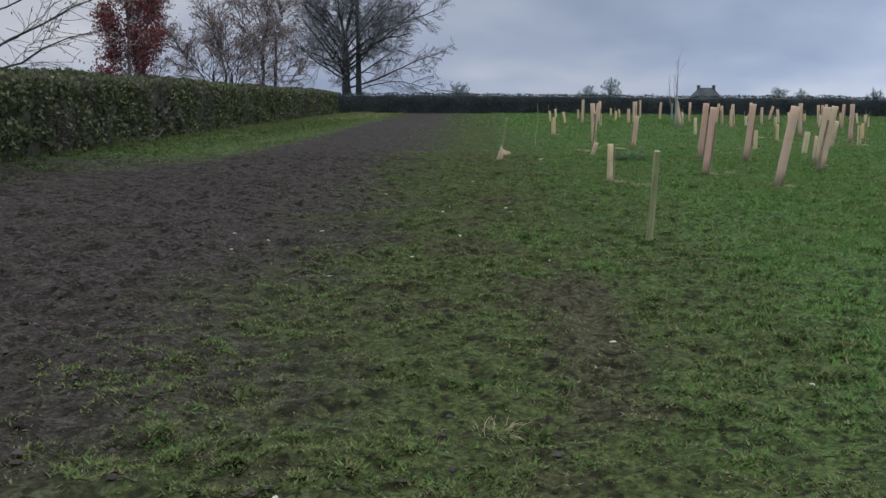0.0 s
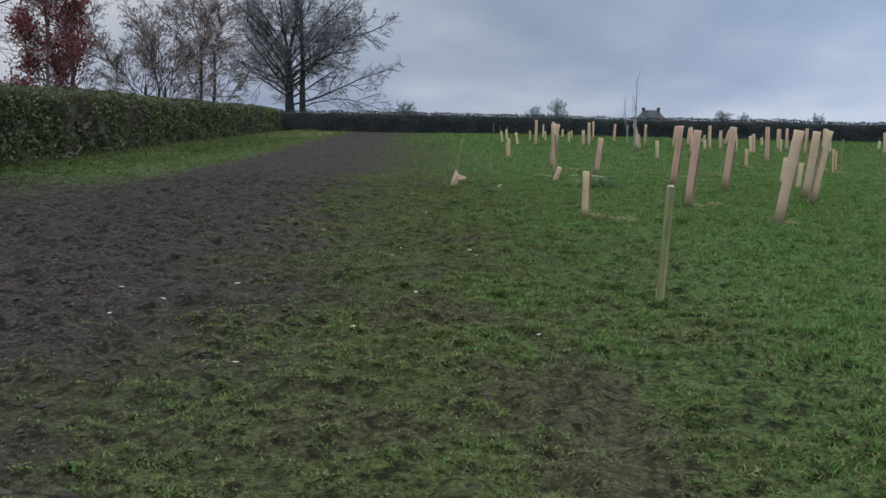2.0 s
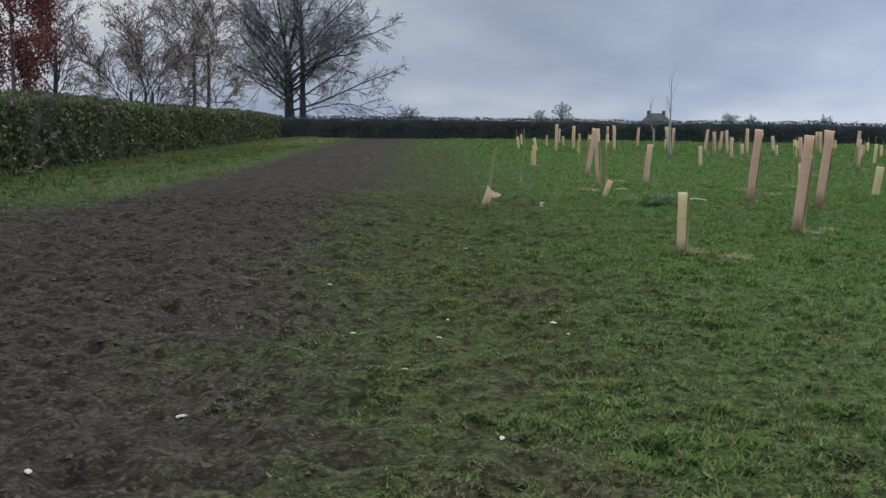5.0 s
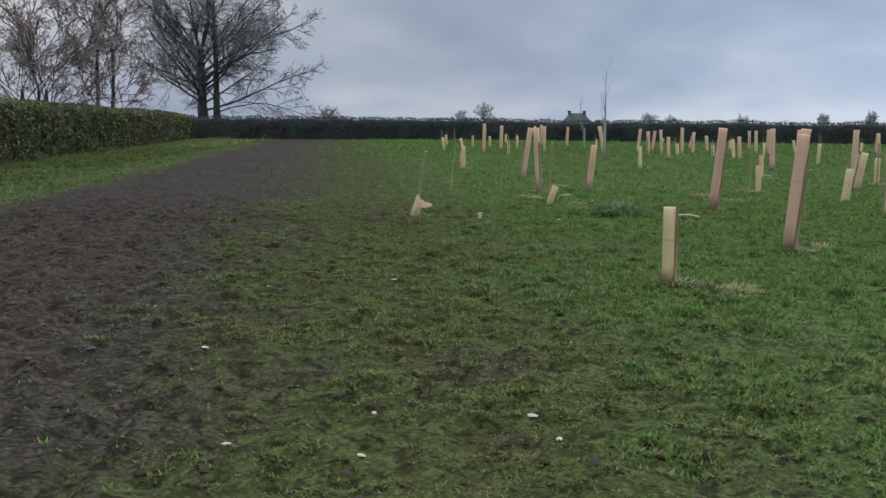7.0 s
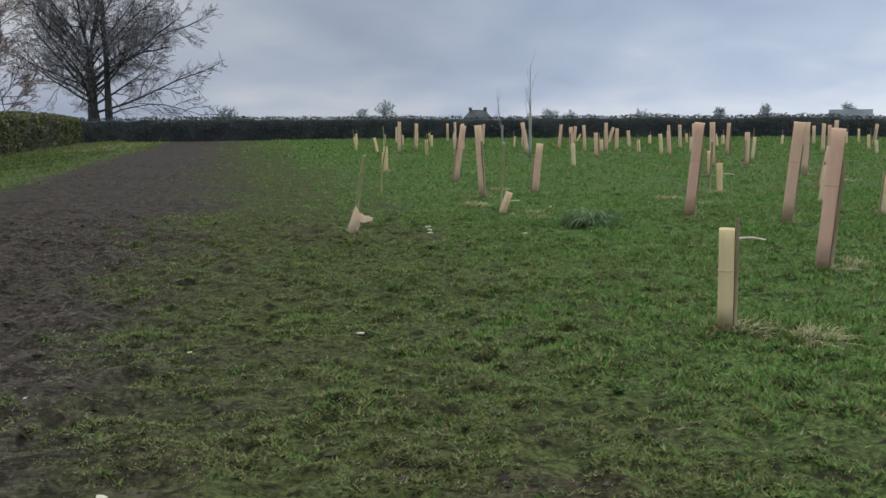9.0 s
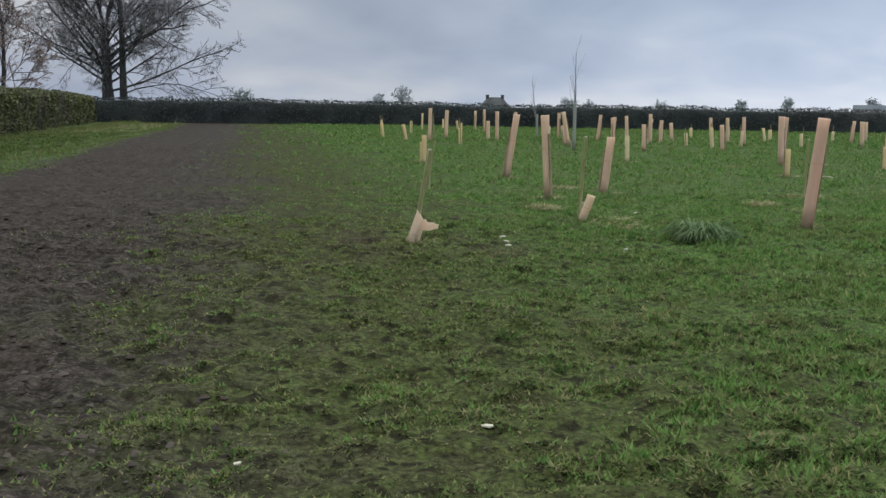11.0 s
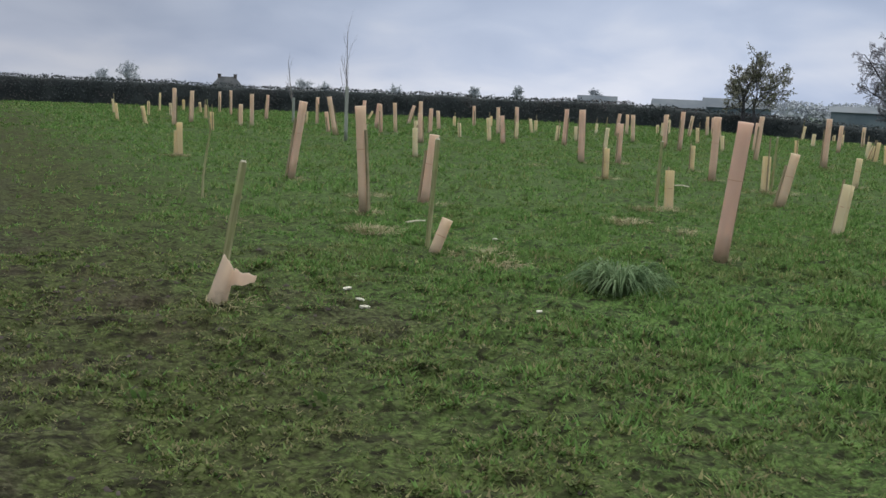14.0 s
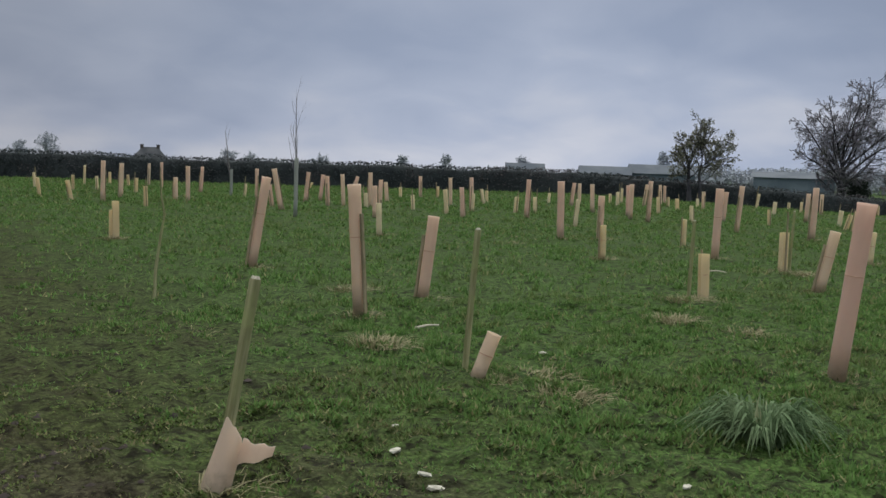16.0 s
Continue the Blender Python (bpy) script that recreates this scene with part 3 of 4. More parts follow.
fan_tree("copper_beech", -11.3, 38.6, 6.6, 31, [(0, 0, 1.0)], (0.1, 0, 3.2, 1.25, 3.0), (0.8, 4.4), 18, LOOSE, M_TWIG_RED, "young beech still holding dull red dead leaves", 0.07, 0.006, 70, (M_RED, 17000, 0.045, 0.16), bark=M_TWIG_RED)
fan_tree("thorn_tree", -18.7, 60.0, 7.5, 44, [(0, 0, 1.0)], (0, 0, 4.2, 2.3, 3.4), (1.0, 4.0), 13, LOOSE, M_TWIG, "bare grey thorn tree behind the hedge", 0.15, 0.009, 50)
tree("overhanging_tree", -14.4, 33.0, 11.5, 57, 3, HANGING, 4, M_TWIG_RED, "bare tree whose twigs hang over the hedge", 0.56, 0.35, leaves=(M_BUD, 3600, 0.045, "foliage", 0.08), trunk_r=0.10, thin=0.009)
fan_tree("wind_bent_tree", 32.9, 64.8, 4.2, 63, [(0, 0, 0.6), (0.35, -0.2, 0.4)], (0.55, -0.3, 2.5, 1.9, 1.55), (0.9, 1.9), 16, LOOSE, M_TWIG_PALE, "small wind-bent tree with lichened twigs at the hedge", 0.16, 0.010, 66, (M_LICHEN, 2600, 0.05, 0.06))
fan_tree("round_tree", 47.3, 69.05, 8.0, 71, [(0, 0, 1.0)], (0.75, -0.35, 4.4, 3.6, 3.7), (1.0, 2.8), 22, FINE, M_TWIG, "round-crowned bare tree with ivy about its foot", 0.30, 0.010, 74)
fan_tree("thorn_bush", 50.3, 67.0, 4.0, 77, [(0, 0, 0.5), (0.6, -0.4, 0.5)], (0.2, 0, 1.8, 2.2, 1.9), (0.3, 1.0), 11, LOOSE, M_TWIG_RED, "tangled bare thorn bush beside the round tree", 0.10, 0.011, 70)


def ivy_bush(x, y, height, width, seed):
    """A dark evergreen mass: a stem, and leaves in uneven clumps."""
    rng = np.random.default_rng(seed)
    e = base("ivy_bush", x, y, float(relief(x, y)), "dark ivy bush at the foot of the round tree", "bush")
    v, f = tubes([([np.array((0, 0, -0.1)), np.array((0.05, 0, height * 0.5)), np.array((0, 0.05, height * 0.8))], [0.08, 0.06, 0.03])], 6)
    big_mesh("stem", v, f, M_BARK, e, True)
    mid = rng.normal(0, 1, (40, 3))
    mid /= np.linalg.norm(mid, axis=1, keepdims=True)
    mid = mid * rng.uniform(0.3, 1.0, (40, 1)) * np.array((width * 0.42, width * 0.42, height * 0.42)) + np.array((0, 0, height * 0.5))
    c = mid[rng.integers(0, 40, 5000)] + rng.normal(0, 0.16, (5000, 3))
    v, f = leaf_quads(rng, c, 0.06)
    big_mesh("foliage", v, f, M_IVY, e)["kind"] = "stuff"
    return e


ivy_bush(47.9, 68.3, 2.6, 1.7, 9)


# ---- hedges ----
def hedge(name, line, half, height, leaf_mat, count, size, label, seed, shoots=0, rough=0.12, core=None):
    """A clipped hedge along a line: an inner mass of twigs, and leaves all over it."""
    rng = np.random.default_rng(seed)
    pts = np.array(line, float)
    seg = np.hypot(*np.diff(pts, axis=0).T)
    run = np.concatenate([[0], np.cumsum(seg)])
    total = run[-1]

    def at(s):
        px, py = np.interp(s, run, pts[:, 0]), np.interp(s, run, pts[:, 1])
        k = np.clip(np.searchsorted(run, s, side="right") - 1, 0, len(seg) - 1)
        d = np.diff(pts, axis=0)[k] / seg[k][:, None]
        return px, py, -d[:, 1], d[:, 0]

    def top(s):
        return height(s) + 0.10 * (fuzz(s, 3 * seed, 0.35) - 0.5) + 0.10 * (fuzz(s, 7 * seed, 1.9) - 0.5)

    e = base(name, *pts[0], 0, label, "hedge", "field hedges", "")
    # cross section: an upright box with rounded shoulders
    prof = [(-1.0, 0.0), (-1.02, 0.3), (-1.0, 0.6), (-0.95, 0.90), (-0.7, 0.99), (0.0, 0.97), (0.7, 0.92), (0.95, 0.84), (1.0, 0.6), (1.02, 0.3), (1.0, 0.0)]
    n = max(8, int(total / 0.35))
    s = np.linspace(0, total, n)
    px, py, ux, uy = at(s)
    g = relief(px, py)
    rows = []
    for i, (o, h) in enumerate(prof):
        j = (fuzz(s * 1.0, i * 5.0 + seed, 1.7) - 0.5) * 2 * rough
        w = o * (half - 0.06) + (j if h > 0 else 0)
        rows.append(np.stack([px + ux * w, py + uy * w, g - 0.12 + (top(s) + 0.05) * h + (j * 0.35 if h > 0.8 else 0)], -1))
    v = np.stack(rows, 1)
    m = len(prof)
    i = np.arange(n * m).reshape(n, m)
    q = np.stack([i[:-1, :-1], i[:-1, 1:], i[1:, 1:], i[1:, :-1]], -1).reshape(-1, 4)
    v = v.reshape(-1, 3) - np.array((*pts[0], 0))
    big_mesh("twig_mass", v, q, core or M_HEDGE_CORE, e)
    s = rng.uniform(0, total, count)
    px, py, ux, uy = at(s)
    g = relief(px, py)
    side = rng.choice((-1.0, 1.0, 0.0), count, p=(0.34, 0.46, 0.20))
    hh = np.where(side == 0, 1.0, rng.random(count) ** 0.85 * np.where(side > 0, 0.88, 1.0))
    clump = (fuzz(s, hh * 2 + seed, 2.6) - 0.5) * 0.22
    w = np.where(side == 0, rng.uniform(-1, 1, count) * half, side * (half + clump * (1 if rough > 0 else 0) + rng.normal(0, 0.035, count)))
    c = np.stack([px + ux * w, py + uy * w, g + 0.02 + top(s) * np.where(side == 0, 0.97 - 0.06 * w / half, hh) + np.where(side == 0, rng.normal(0.0, 0.03, count), 0)], -1)
    c -= np.array((*pts[0], 0))
    v, f = leaf_quads(rng, c, size)
    lv = big_mesh("foliage", v, f, leaf_mat, e)
    lv["kind"] = "stuff"
    if shoots:
        s = rng.uniform(0, total, shoots)
        px, py, ux, uy = at(s)
        w = rng.uniform(-half, half, shoots)
        p0 = np.stack([px + ux * w, py + uy * w, relief(px, py) + top(s) * (0.97 - 0.06 * w / half) - 0.02], -1) - np.array((*pts[0], 0))
        tip = p0 + np.stack([rng.normal(0, 0.04, shoots), rng.normal(0, 0.04, shoots), rng.uniform(0.02, 0.13, shoots)], -1)
        wd = np.stack([rng.normal(0, 0.010, shoots), rng.normal(0, 0.010, shoots), np.zeros(shoots)], -1)
        v = np.stack([p0 - wd, p0 + wd, tip], 1).reshape(-1, 3)
        sh = big_mesh("top_growth", v, np.arange(shoots * 3).reshape(-1, 3), M_SHOOT, e)
        sh["kind"] = "stuff"
    return e


hedge("side_hedge", [(-8.2, 4.0), (-9.6, 25.0), (-10.3, 44.0), (-10.9, 58.0), (-12.0, 77.0)][::-1], 0.65,
      lambda s: np.interp(s, [0, 19, 33, 52, 73], [1.45, 1.58, 1.74, 1.88, 1.9]), M_HEDGE, 76000, 0.066,
      "clipped green field hedge with some brown patches", 3, 45000)
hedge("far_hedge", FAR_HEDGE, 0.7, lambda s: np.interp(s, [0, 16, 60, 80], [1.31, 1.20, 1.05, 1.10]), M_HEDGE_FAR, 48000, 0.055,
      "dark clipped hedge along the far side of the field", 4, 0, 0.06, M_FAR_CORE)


# ---- tree guards ----
def tube_mesh(height, r, corners, flare=0.0, torn=None):
    """A hollow tube, open at both ends, with a rolled lip."""
    bm = bmesh.new()
    n = 16
    levels = [0, 0.25, 0.5, 0.75, 0.96, 0.985, 1.0]
    outer, inner = [], []
    for lv in levels:
        ro, ri = [], []
        for i in range(n):
            a = 2 * math.pi * i / n
            c, s = math.cos(a), math.sin(a)
            k = 1.0 / max(abs(c), abs(s)) if corners else 1.0
            k = 1.0 + (k - 1.0) * 0.72
            rr = r * k * (1 + (flare if lv > 0.97 else 0.0))
            ro.append(bm.verts.new((c * rr, s * rr, lv * height)))
            ri.append(bm.verts.new((c * (rr - 0.005), s * (rr - 0.005), lv * height)))
        outer.append(ro)
        inner.append(ri)
    for a in range(len(levels) - 1):
        for i in range(n):
            j = (i + 1) % n
            bm.faces.new((outer[a][i], outer[a][j], outer[a + 1][j], outer[a + 1][i]))
            bm.faces.new((inner[a][j], inner[a][i], inner[a + 1][i], inner[a + 1][j]))
    for i in range(n):
        j = (i + 1) % n
        bm.faces.new((outer[-1][i], outer[-1][j], inner[-1][j], inner[-1][i]))
        bm.faces.new((outer[0][j], outer[0][i], inner[0][i], inner[0][j]))
    for f in bm.faces:
        f.smooth = not corners
    return bm


def post_mesh(height, w, below=0.12, point=False):
    """A sawn square stake with softened edges, its foot in the ground."""
    bm = bmesh.new()
    bmesh.ops.create_cube(bm, size=1)
    for v in bm.verts:
        v.co = (v.co.x * w, v.co.y * w, -below if v.co.z < 0 else height)
    bmesh.ops.bevel(bm, geom=[ed for ed in bm.edges if abs(ed.verts[0].co.z - ed.verts[1].co.z) > 0.01], offset=w * 0.15, segments=1, affect="EDGES")
    return bm


def tie_mesh(r, z, w=0.012):
    bm = bmesh.new()
    n = 14
    rows = []
    for rr, zz in ((r, z - w / 2), (r + 0.004, z - w / 2), (r + 0.004, z + w / 2), (r, z + w / 2)):
        rows.append([bm.verts.new((rr * math.cos(2 * math.pi * i / n), rr * math.sin(2 * math.pi * i / n), zz)) for i in range(n)])
    for a in range(4):
        b = (a + 1) % 4
        for i in range(n):
            j = (i + 1) % n
            bm.faces.new((rows[a][i], rows[a][j], rows[b][j], rows[b][i]))
    return bm


GUARD_SPOTS = []
GUARDS = [0]


def guard(x, y, height, lean_x, lean_y, tall, slim=1.0):
    """A tree guard on its stake, leaning by that much at the top."""
    GUARDS[0] += 1
    rng = random.Random(GUARDS[0] * 7 + 1)
    far = y > 38
    z = float(land(x, y))
    label = "tall tan plastic tree guard on a wooden stake" if tall else "short cream plastic tree guard on a thin stake"
    if abs(lean_x) + abs(lean_y) > 0.16 * height:
        label = label.replace("guard on", "guard leaning on")
    e = base("tall_tree_guard" if tall else "short_tree_guard", x, y, z - 0.03, label, "tree guard", "tall tree guards" if tall else "short tree guards")
    tilt = Vector((lean_x, lean_y, height)).normalized()
    e.matrix_basis = Matrix.Translation(e.location) @ Vector((0, 0, 1)).rotation_difference(tilt).to_matrix().to_4x4() @ pose(0, 0, 0, 0, 0, rng.uniform(0, 360))
    r = rng.uniform(0.056, 0.066) if tall else rng.uniform(0.046, 0.054)
    r *= slim
    part("tube", tube_mesh(height + 0.03, r, not tall and rng.random() < 0.6, 0.05 if tall else 0.0), M_TALL if tall else M_SHORT, e)
    sh = height * (0.80 if tall else rng.choice((0.92, 1.15, 1.45, 1.6)))
    w = 0.030 if tall else 0.022
    if slim == 1.0:
        st = part("stake", post_mesh(sh, w), M_STAKE, e)
        st.location = (r + w * 0.62, 0, 0)
    if not far:
        part("cable_tie", tie_mesh(r + 0.0005, 0.62 * height, 0.006), M_TIE, e)
    GUARD_SPOTS.append((x, y, z))
    return e


guard(5.16, 21.25, 1.22, 0.22, 0.02, True)
guard(2.69, 21.63, 0.59, -0.00, 0.00, False)
guard(4.54, 24.00, 1.19, 0.11, -0.01, True)
guard(6.79, 24.97, 1.20, 0.19, -0.06, True)
guard(7.08, 26.26, 1.14, 0.12, -0.04, True)
guard(5.96, 27.56, 1.16, 0.10, -0.06, True)
guard(7.47, 28.03, 0.52, 0.05, -0.01, False)
guard(5.21, 28.77, 1.20, 0.09, -0.09, True)
guard(2.90, 29.54, 0.30, 0.10, -0.04, True, 0.75)
guard(7.84, 30.29, 0.54, 0.05, -0.05, False)
guard(3.13, 32.17, 1.12, -0.07, 0.03, True)
guard(7.21, 32.55, 0.50, -0.01, 0.01, False)
guard(9.14, 32.82, 0.72, 0.10, -0.10, True)
guard(4.20, 33.20, 0.84, 0.08, -0.04, True)
guard(10.45, 34.80, 0.54, -0.00, 0.00, False)
guard(12.90, 35.52, 0.50, 0.03, -0.02, False)
guard(3.34, 36.40, 1.13, 0.16, -0.04, True)
guard(10.73, 36.56, 1.09, 0.02, -0.02, True)
guard(8.68, 36.61, 0.50, -0.01, 0.00, False)
guard(11.68, 38.52, 0.49, -0.00, 0.00, False)
guard(16.15, 39.98, 1.06, 0.02, -0.02, True)
guard(11.10, 40.27, 0.79, 0.01, -0.01, True)
guard(10.25, 40.29, 1.06, -0.02, 0.01, True)
guard(2.33, 40.40, 0.58, -0.01, 0.00, False)
guard(2.30, 40.51, 0.45, -0.00, 0.00, False)
guard(19.14, 41.24, 0.48, -0.02, 0.02, False)
guard(7.09, 41.39, 0.59, -0.02, 0.01, False)
guard(15.63, 41.68, 1.04, 0.06, -0.05, True)
guard(19.97, 42.47, 0.51, 0.04, -0.04, False)
guard(20.23, 42.98, 0.41, 0.08, -0.09, False)
guard(12.88, 43.87, 0.63, 0.04, -0.03, False)
guard(19.04, 44.35, 0.42, -0.01, 0.01, False)
guard(21.59, 44.48, 0.44, 0.03, -0.03, False)
guard(25.03, 45.13, 0.82, 0.04, -0.04, False)
guard(17.72, 45.79, 0.43, -0.02, 0.01, False)
guard(16.41, 45.91, 1.03, 0.03, -0.02, True)
guard(19.04, 46.12, 0.83, 0.04, -0.04, True)
guard(22.28, 46.38, 0.78, 0.03, -0.03, True)
guard(16.52, 46.84, 0.93, 0.01, -0.01, True)
guard(11.63, 47.03, 0.75, -0.04, 0.02, True)
guard(9.37, 47.22, 0.74, -0.02, 0.01, True)
guard(13.56, 47.24, 0.99, 0.04, -0.02, True)
guard(17.61, 48.47, 0.87, -0.01, 0.01, True)
guard(11.90, 48.49, 0.63, -0.05, 0.02, False)
guard(7.78, 49.62, 1.04, -0.18, 0.06, True)
guard(14.63, 49.68, 0.46, 0.03, -0.01, False)
guard(15.34, 49.80, 0.44, -0.01, 0.01, False)
guard(24.38, 49.92, 0.42, 0.02, -0.02, False)
guard(13.47, 50.06, 0.49, 0.01, -0.01, False)
guard(20.00, 50.21, 0.49, -0.02, 0.01, False)
guard(4.55, 50.30, 0.51, -0.02, 0.00, False)
guard(11.77, 50.33, 0.45, -0.03, 0.01, False)
guard(17.75, 50.47, 0.82, -0.03, 0.02, True)
guard(26.45, 50.85, 0.37, 0.01, -0.01, False)
guard(27.53, 51.01, 0.69, 0.01, -0.01, True)
guard(10.76, 51.28, 0.43, -0.03, 0.01, False)
guard(14.10, 51.33, 0.93, -0.03, 0.02, True)
guard(8.15, 51.62, 0.61, -0.08, 0.03, True)
guard(11.02, 51.63, 0.99, -0.02, 0.01, True)
guard(9.88, 52.00, 0.87, -0.04, 0.01, True)
guard(10.39, 52.11, 0.92, -0.05, 0.02, True)
guard(22.28, 52.19, 0.40, -0.02, 0.01, False)
guard(11.62, 52.38, 0.79, 0.01, -0.00, True)
guard(14.20, 52.95, 0.89, -0.03, 0.01, True)
guard(24.25, 53.25, 0.62, -0.01, 0.01, True)
guard(6.23, 53.30, 1.00, -0.01, 0.00, True)
guard(3.94, 53.31, 1.09, 0.02, -0.00, True)
guard(28.63, 53.69, 0.30, 0.00, -0.00, False)
guard(3.20, 53.74, 0.55, -0.10, 0.01, False)
guard(19.29, 54.06, 0.79, 0.07, -0.04, True)
guard(6.09, 54.26, 0.68, -0.01, 0.00, True)
guard(25.05, 54.54, 0.35, -0.01, 0.01, False)
guard(21.52, 54.55, 0.52, -0.00, 0.00, False)
guard(23.82, 54.67, 0.35, -0.01, 0.01, False)
guard(10.09, 54.69, 0.93, 0.09, -0.03, True)
guard(28.03, 54.75, 0.56, 0.05, -0.05, False)
guard(22.85, 54.84, 0.80, 0.08, -0.06, True)
guard(12.98, 55.11, 0.65, -0.05, 0.02, True)
guard(16.59, 55.29, 0.49, -0.07, 0.04, False)
guard(35.05, 55.29, 0.49, -0.01, 0.01, False)
guard(10.91, 55.66, 0.81, 0.08, -0.03, True)
guard(2.59, 55.96, 0.53, -0.06, 0.01, False)
guard(19.61, 56.06, 0.40, 0.02, -0.01, False)
guard(17.22, 56.24, 0.41, -0.01, 0.01, False)
guard(4.91, 56.41, 1.01, 0.02, -0.00, True)
guard(21.18, 56.46, 0.76, -0.01, 0.01, True)
guard(24.89, 56.53, 0.75, -0.03, 0.02, True)
guard(22.81, 56.87, 0.38, -0.01, 0.01, False)
guard(23.44, 57.03, 0.58, -0.00, 0.00, False)
guard(9.26, 57.10, 0.95, 0.00, -0.00, True)
guard(8.94, 57.39, 0.46, 0.03, -0.01, False)
guard(25.94, 57.66, 0.71, -0.01, 0.01, True)
guard(15.16, 59.05, 0.41, -0.01, 0.00, False)
guard(16.11, 59.37, 0.79, -0.02, 0.01, True)
guard(13.60, 59.90, 0.75, 0.19, -0.07, True)
guard(17.21, 60.21, 0.41, -0.01, 0.01, False)
guard(5.99, 60.22, 0.49, 0.01, -0.00, False)
guard(8.29, 60.71, 0.93, 0.04, -0.01, True)
guard(4.95, 61.70, 0.48, -0.02, 0.00, False)
guard(4.17, 61.84, 0.50, -0.00, 0.00, False)
guard(3.04, 62.83, 0.53, -0.04, 0.00, False)
guard(13.44, 64.54, 0.42, 0.21, -0.07, False)
guard(7.71, 64.69, 0.99, -0.01, 0.00, True)
guard(6.71, 65.95, 0.48, -0.05, 0.01, False)
guard(5.18, 66.97, 0.77, 0.02, -0.00, False)
guard(7.80, 67.84, 0.90, 0.01, -0.00, True)
guard(6.45, 69.08, 0.49, -0.00, 0.00, False)


def leaning_stake(x, y, height, lean_x, lean_y, w, mat, label):
    z = float(land(x, y))
    e = base("wooden_stake", x, y, z, label, "stake", "bare stakes")
    tilt = Vector((lean_x, lean_y, height)).normalized()
    e.matrix_basis = Matrix.Translation(e.location) @ Vector((0, 0, 1)).rotation_difference(tilt).to_matrix().to_4x4() @ pose(0, 0, 0, 0, 0, 20)
    part("shaft", post_mesh(height, w, 0.15), mat, e)
    cap = bmesh.new()
    bmesh.ops.create_cone(cap, cap_ends=True, segments=8, radius1=w * 0.52, radius2=w * 0.40, depth=0.012)
    c = part("cut_end", cap, M_CUT, e, "pale sawn top")
    c.location = (0, 0, height + 0.006)
    return e


leaning_stake(2.57, 15.25, 0.89, 0.05, 0.0, 0.052, M_MOSSY, "mossy green wooden stake standing alone in the turf")
leaning_stake(7.05, 32.60, 0.84, 0.03, 0.0, 0.034, M_MOSSY, "thin mossy stake beside a short guard")
leaning_stake(10.62, 34.85, 0.86, 0.04, 0.0, 0.032, M_MOSSY, "thin mossy stake beside a short guard")
leaning_stake(0.83, 27.86, 0.87, 0.15, 0.02, 0.040, M_MOSSY, "mossy leaning stake rising from a torn guard")
leaning_stake(2.93, 29.75, 0.92, 0.05, -0.02, 0.035, M_MOSSY, "thin mossy stake beside a fallen guard")


def torn_guard(x, y):
    """The foot of a guard split open, with one flap bent out sideways."""
    z = float(land(x, y))
    e = base("torn_tree_guard", x, y, z - 0.02, "torn tan plastic guard stub with a flap bent out", "tree guard")
    e.rotation_euler = (radians(3), radians(17), 0)
    e.scale = (0.90, 0.90, 0.92)
    bm = bmesh.new()
    n, rows = 22, 7
    rng = random.Random(4)
    tops = [0.285 - 0.055 * math.cos(radians(20 + 320 * i / 21)) + rng.uniform(-0.010, 0.010) for i in range(n)]
    for wall in (0.0, 0.005):
        grid = []
        for j in range(rows):
            row = []
            for i in range(n):
                a = radians(20 + 320 * i / (n - 1))
                r = 0.070 - wall + 0.006 * math.sin(3 * a) - 0.015 * j / rows
                row.append(bm.verts.new((r * math.cos(a), r * math.sin(a) * 0.85, tops[i] * j / (rows - 1))))
            grid.append(row)
        for j in range(rows - 1):
            for i in range(n - 1):
                bm.faces.new((grid[j][i], grid[j][i + 1], grid[j + 1][i + 1], grid[j + 1][i]))
    smooth(part("stub", bm, M_TALL, e))
    fl = bmesh.new()
    m = 8
    for dz in (0.0, 0.006):
        grid = []
        for i in range(m + 1):
            t = i / m
            lo, hi = 0.14 + 0.075 * t + 0.008 * math.sin(9 * t), 0.268 - 0.015 * t + 0.010 * math.sin(11 * t + 1)
            if t > 0.8:
                hi += 0.012
                lo -= 0.006
            grid.append([fl.verts.new((0.030 + 0.175 * t, -0.055 + 0.05 * t * t + dz + 0.012 * math.sin(6 * t), lo + (hi - lo) * k / 3)) for k in range(4)])
        for i in range(m):
            for k in range(3):
                fl.faces.new((grid[i][k], grid[i + 1][k], grid[i + 1][k + 1], grid[i][k + 1]))
    smooth(part("flap", fl, M_TALL, e, "ragged bent-out flap"))
    return e


torn_guard(0.82, 27.86)
GUARD_SPOTS.append((0.82, 27.86, 0.0))


def whip(x, y, pts, r, label):
    """A bare young stem, bent on its way up."""
    z = float(land(x, y))
    e = base("young_stem", x, y, z, label, "sapling", "young stems")
    p = [np.array(q, float) for q in pts]
    v, f = tubes([(p, [r * (1 - 0.6 * i / (len(p) - 1)) for i in range(len(p))])], 6)
    big_mesh("stem", v, f, M_MOSSY, e, True)
    return e


whip(1.64, 33.6, [(0, 0, -0.1), (0.01, 0, 0.25), (0.05, 0, 0.55), (0.09, 0.01, 0.78), (0.06, 0.02, 0.95), (0.05, 0.02, 1.12)], 0.017, "thin mossy crooked young stem without a guard")


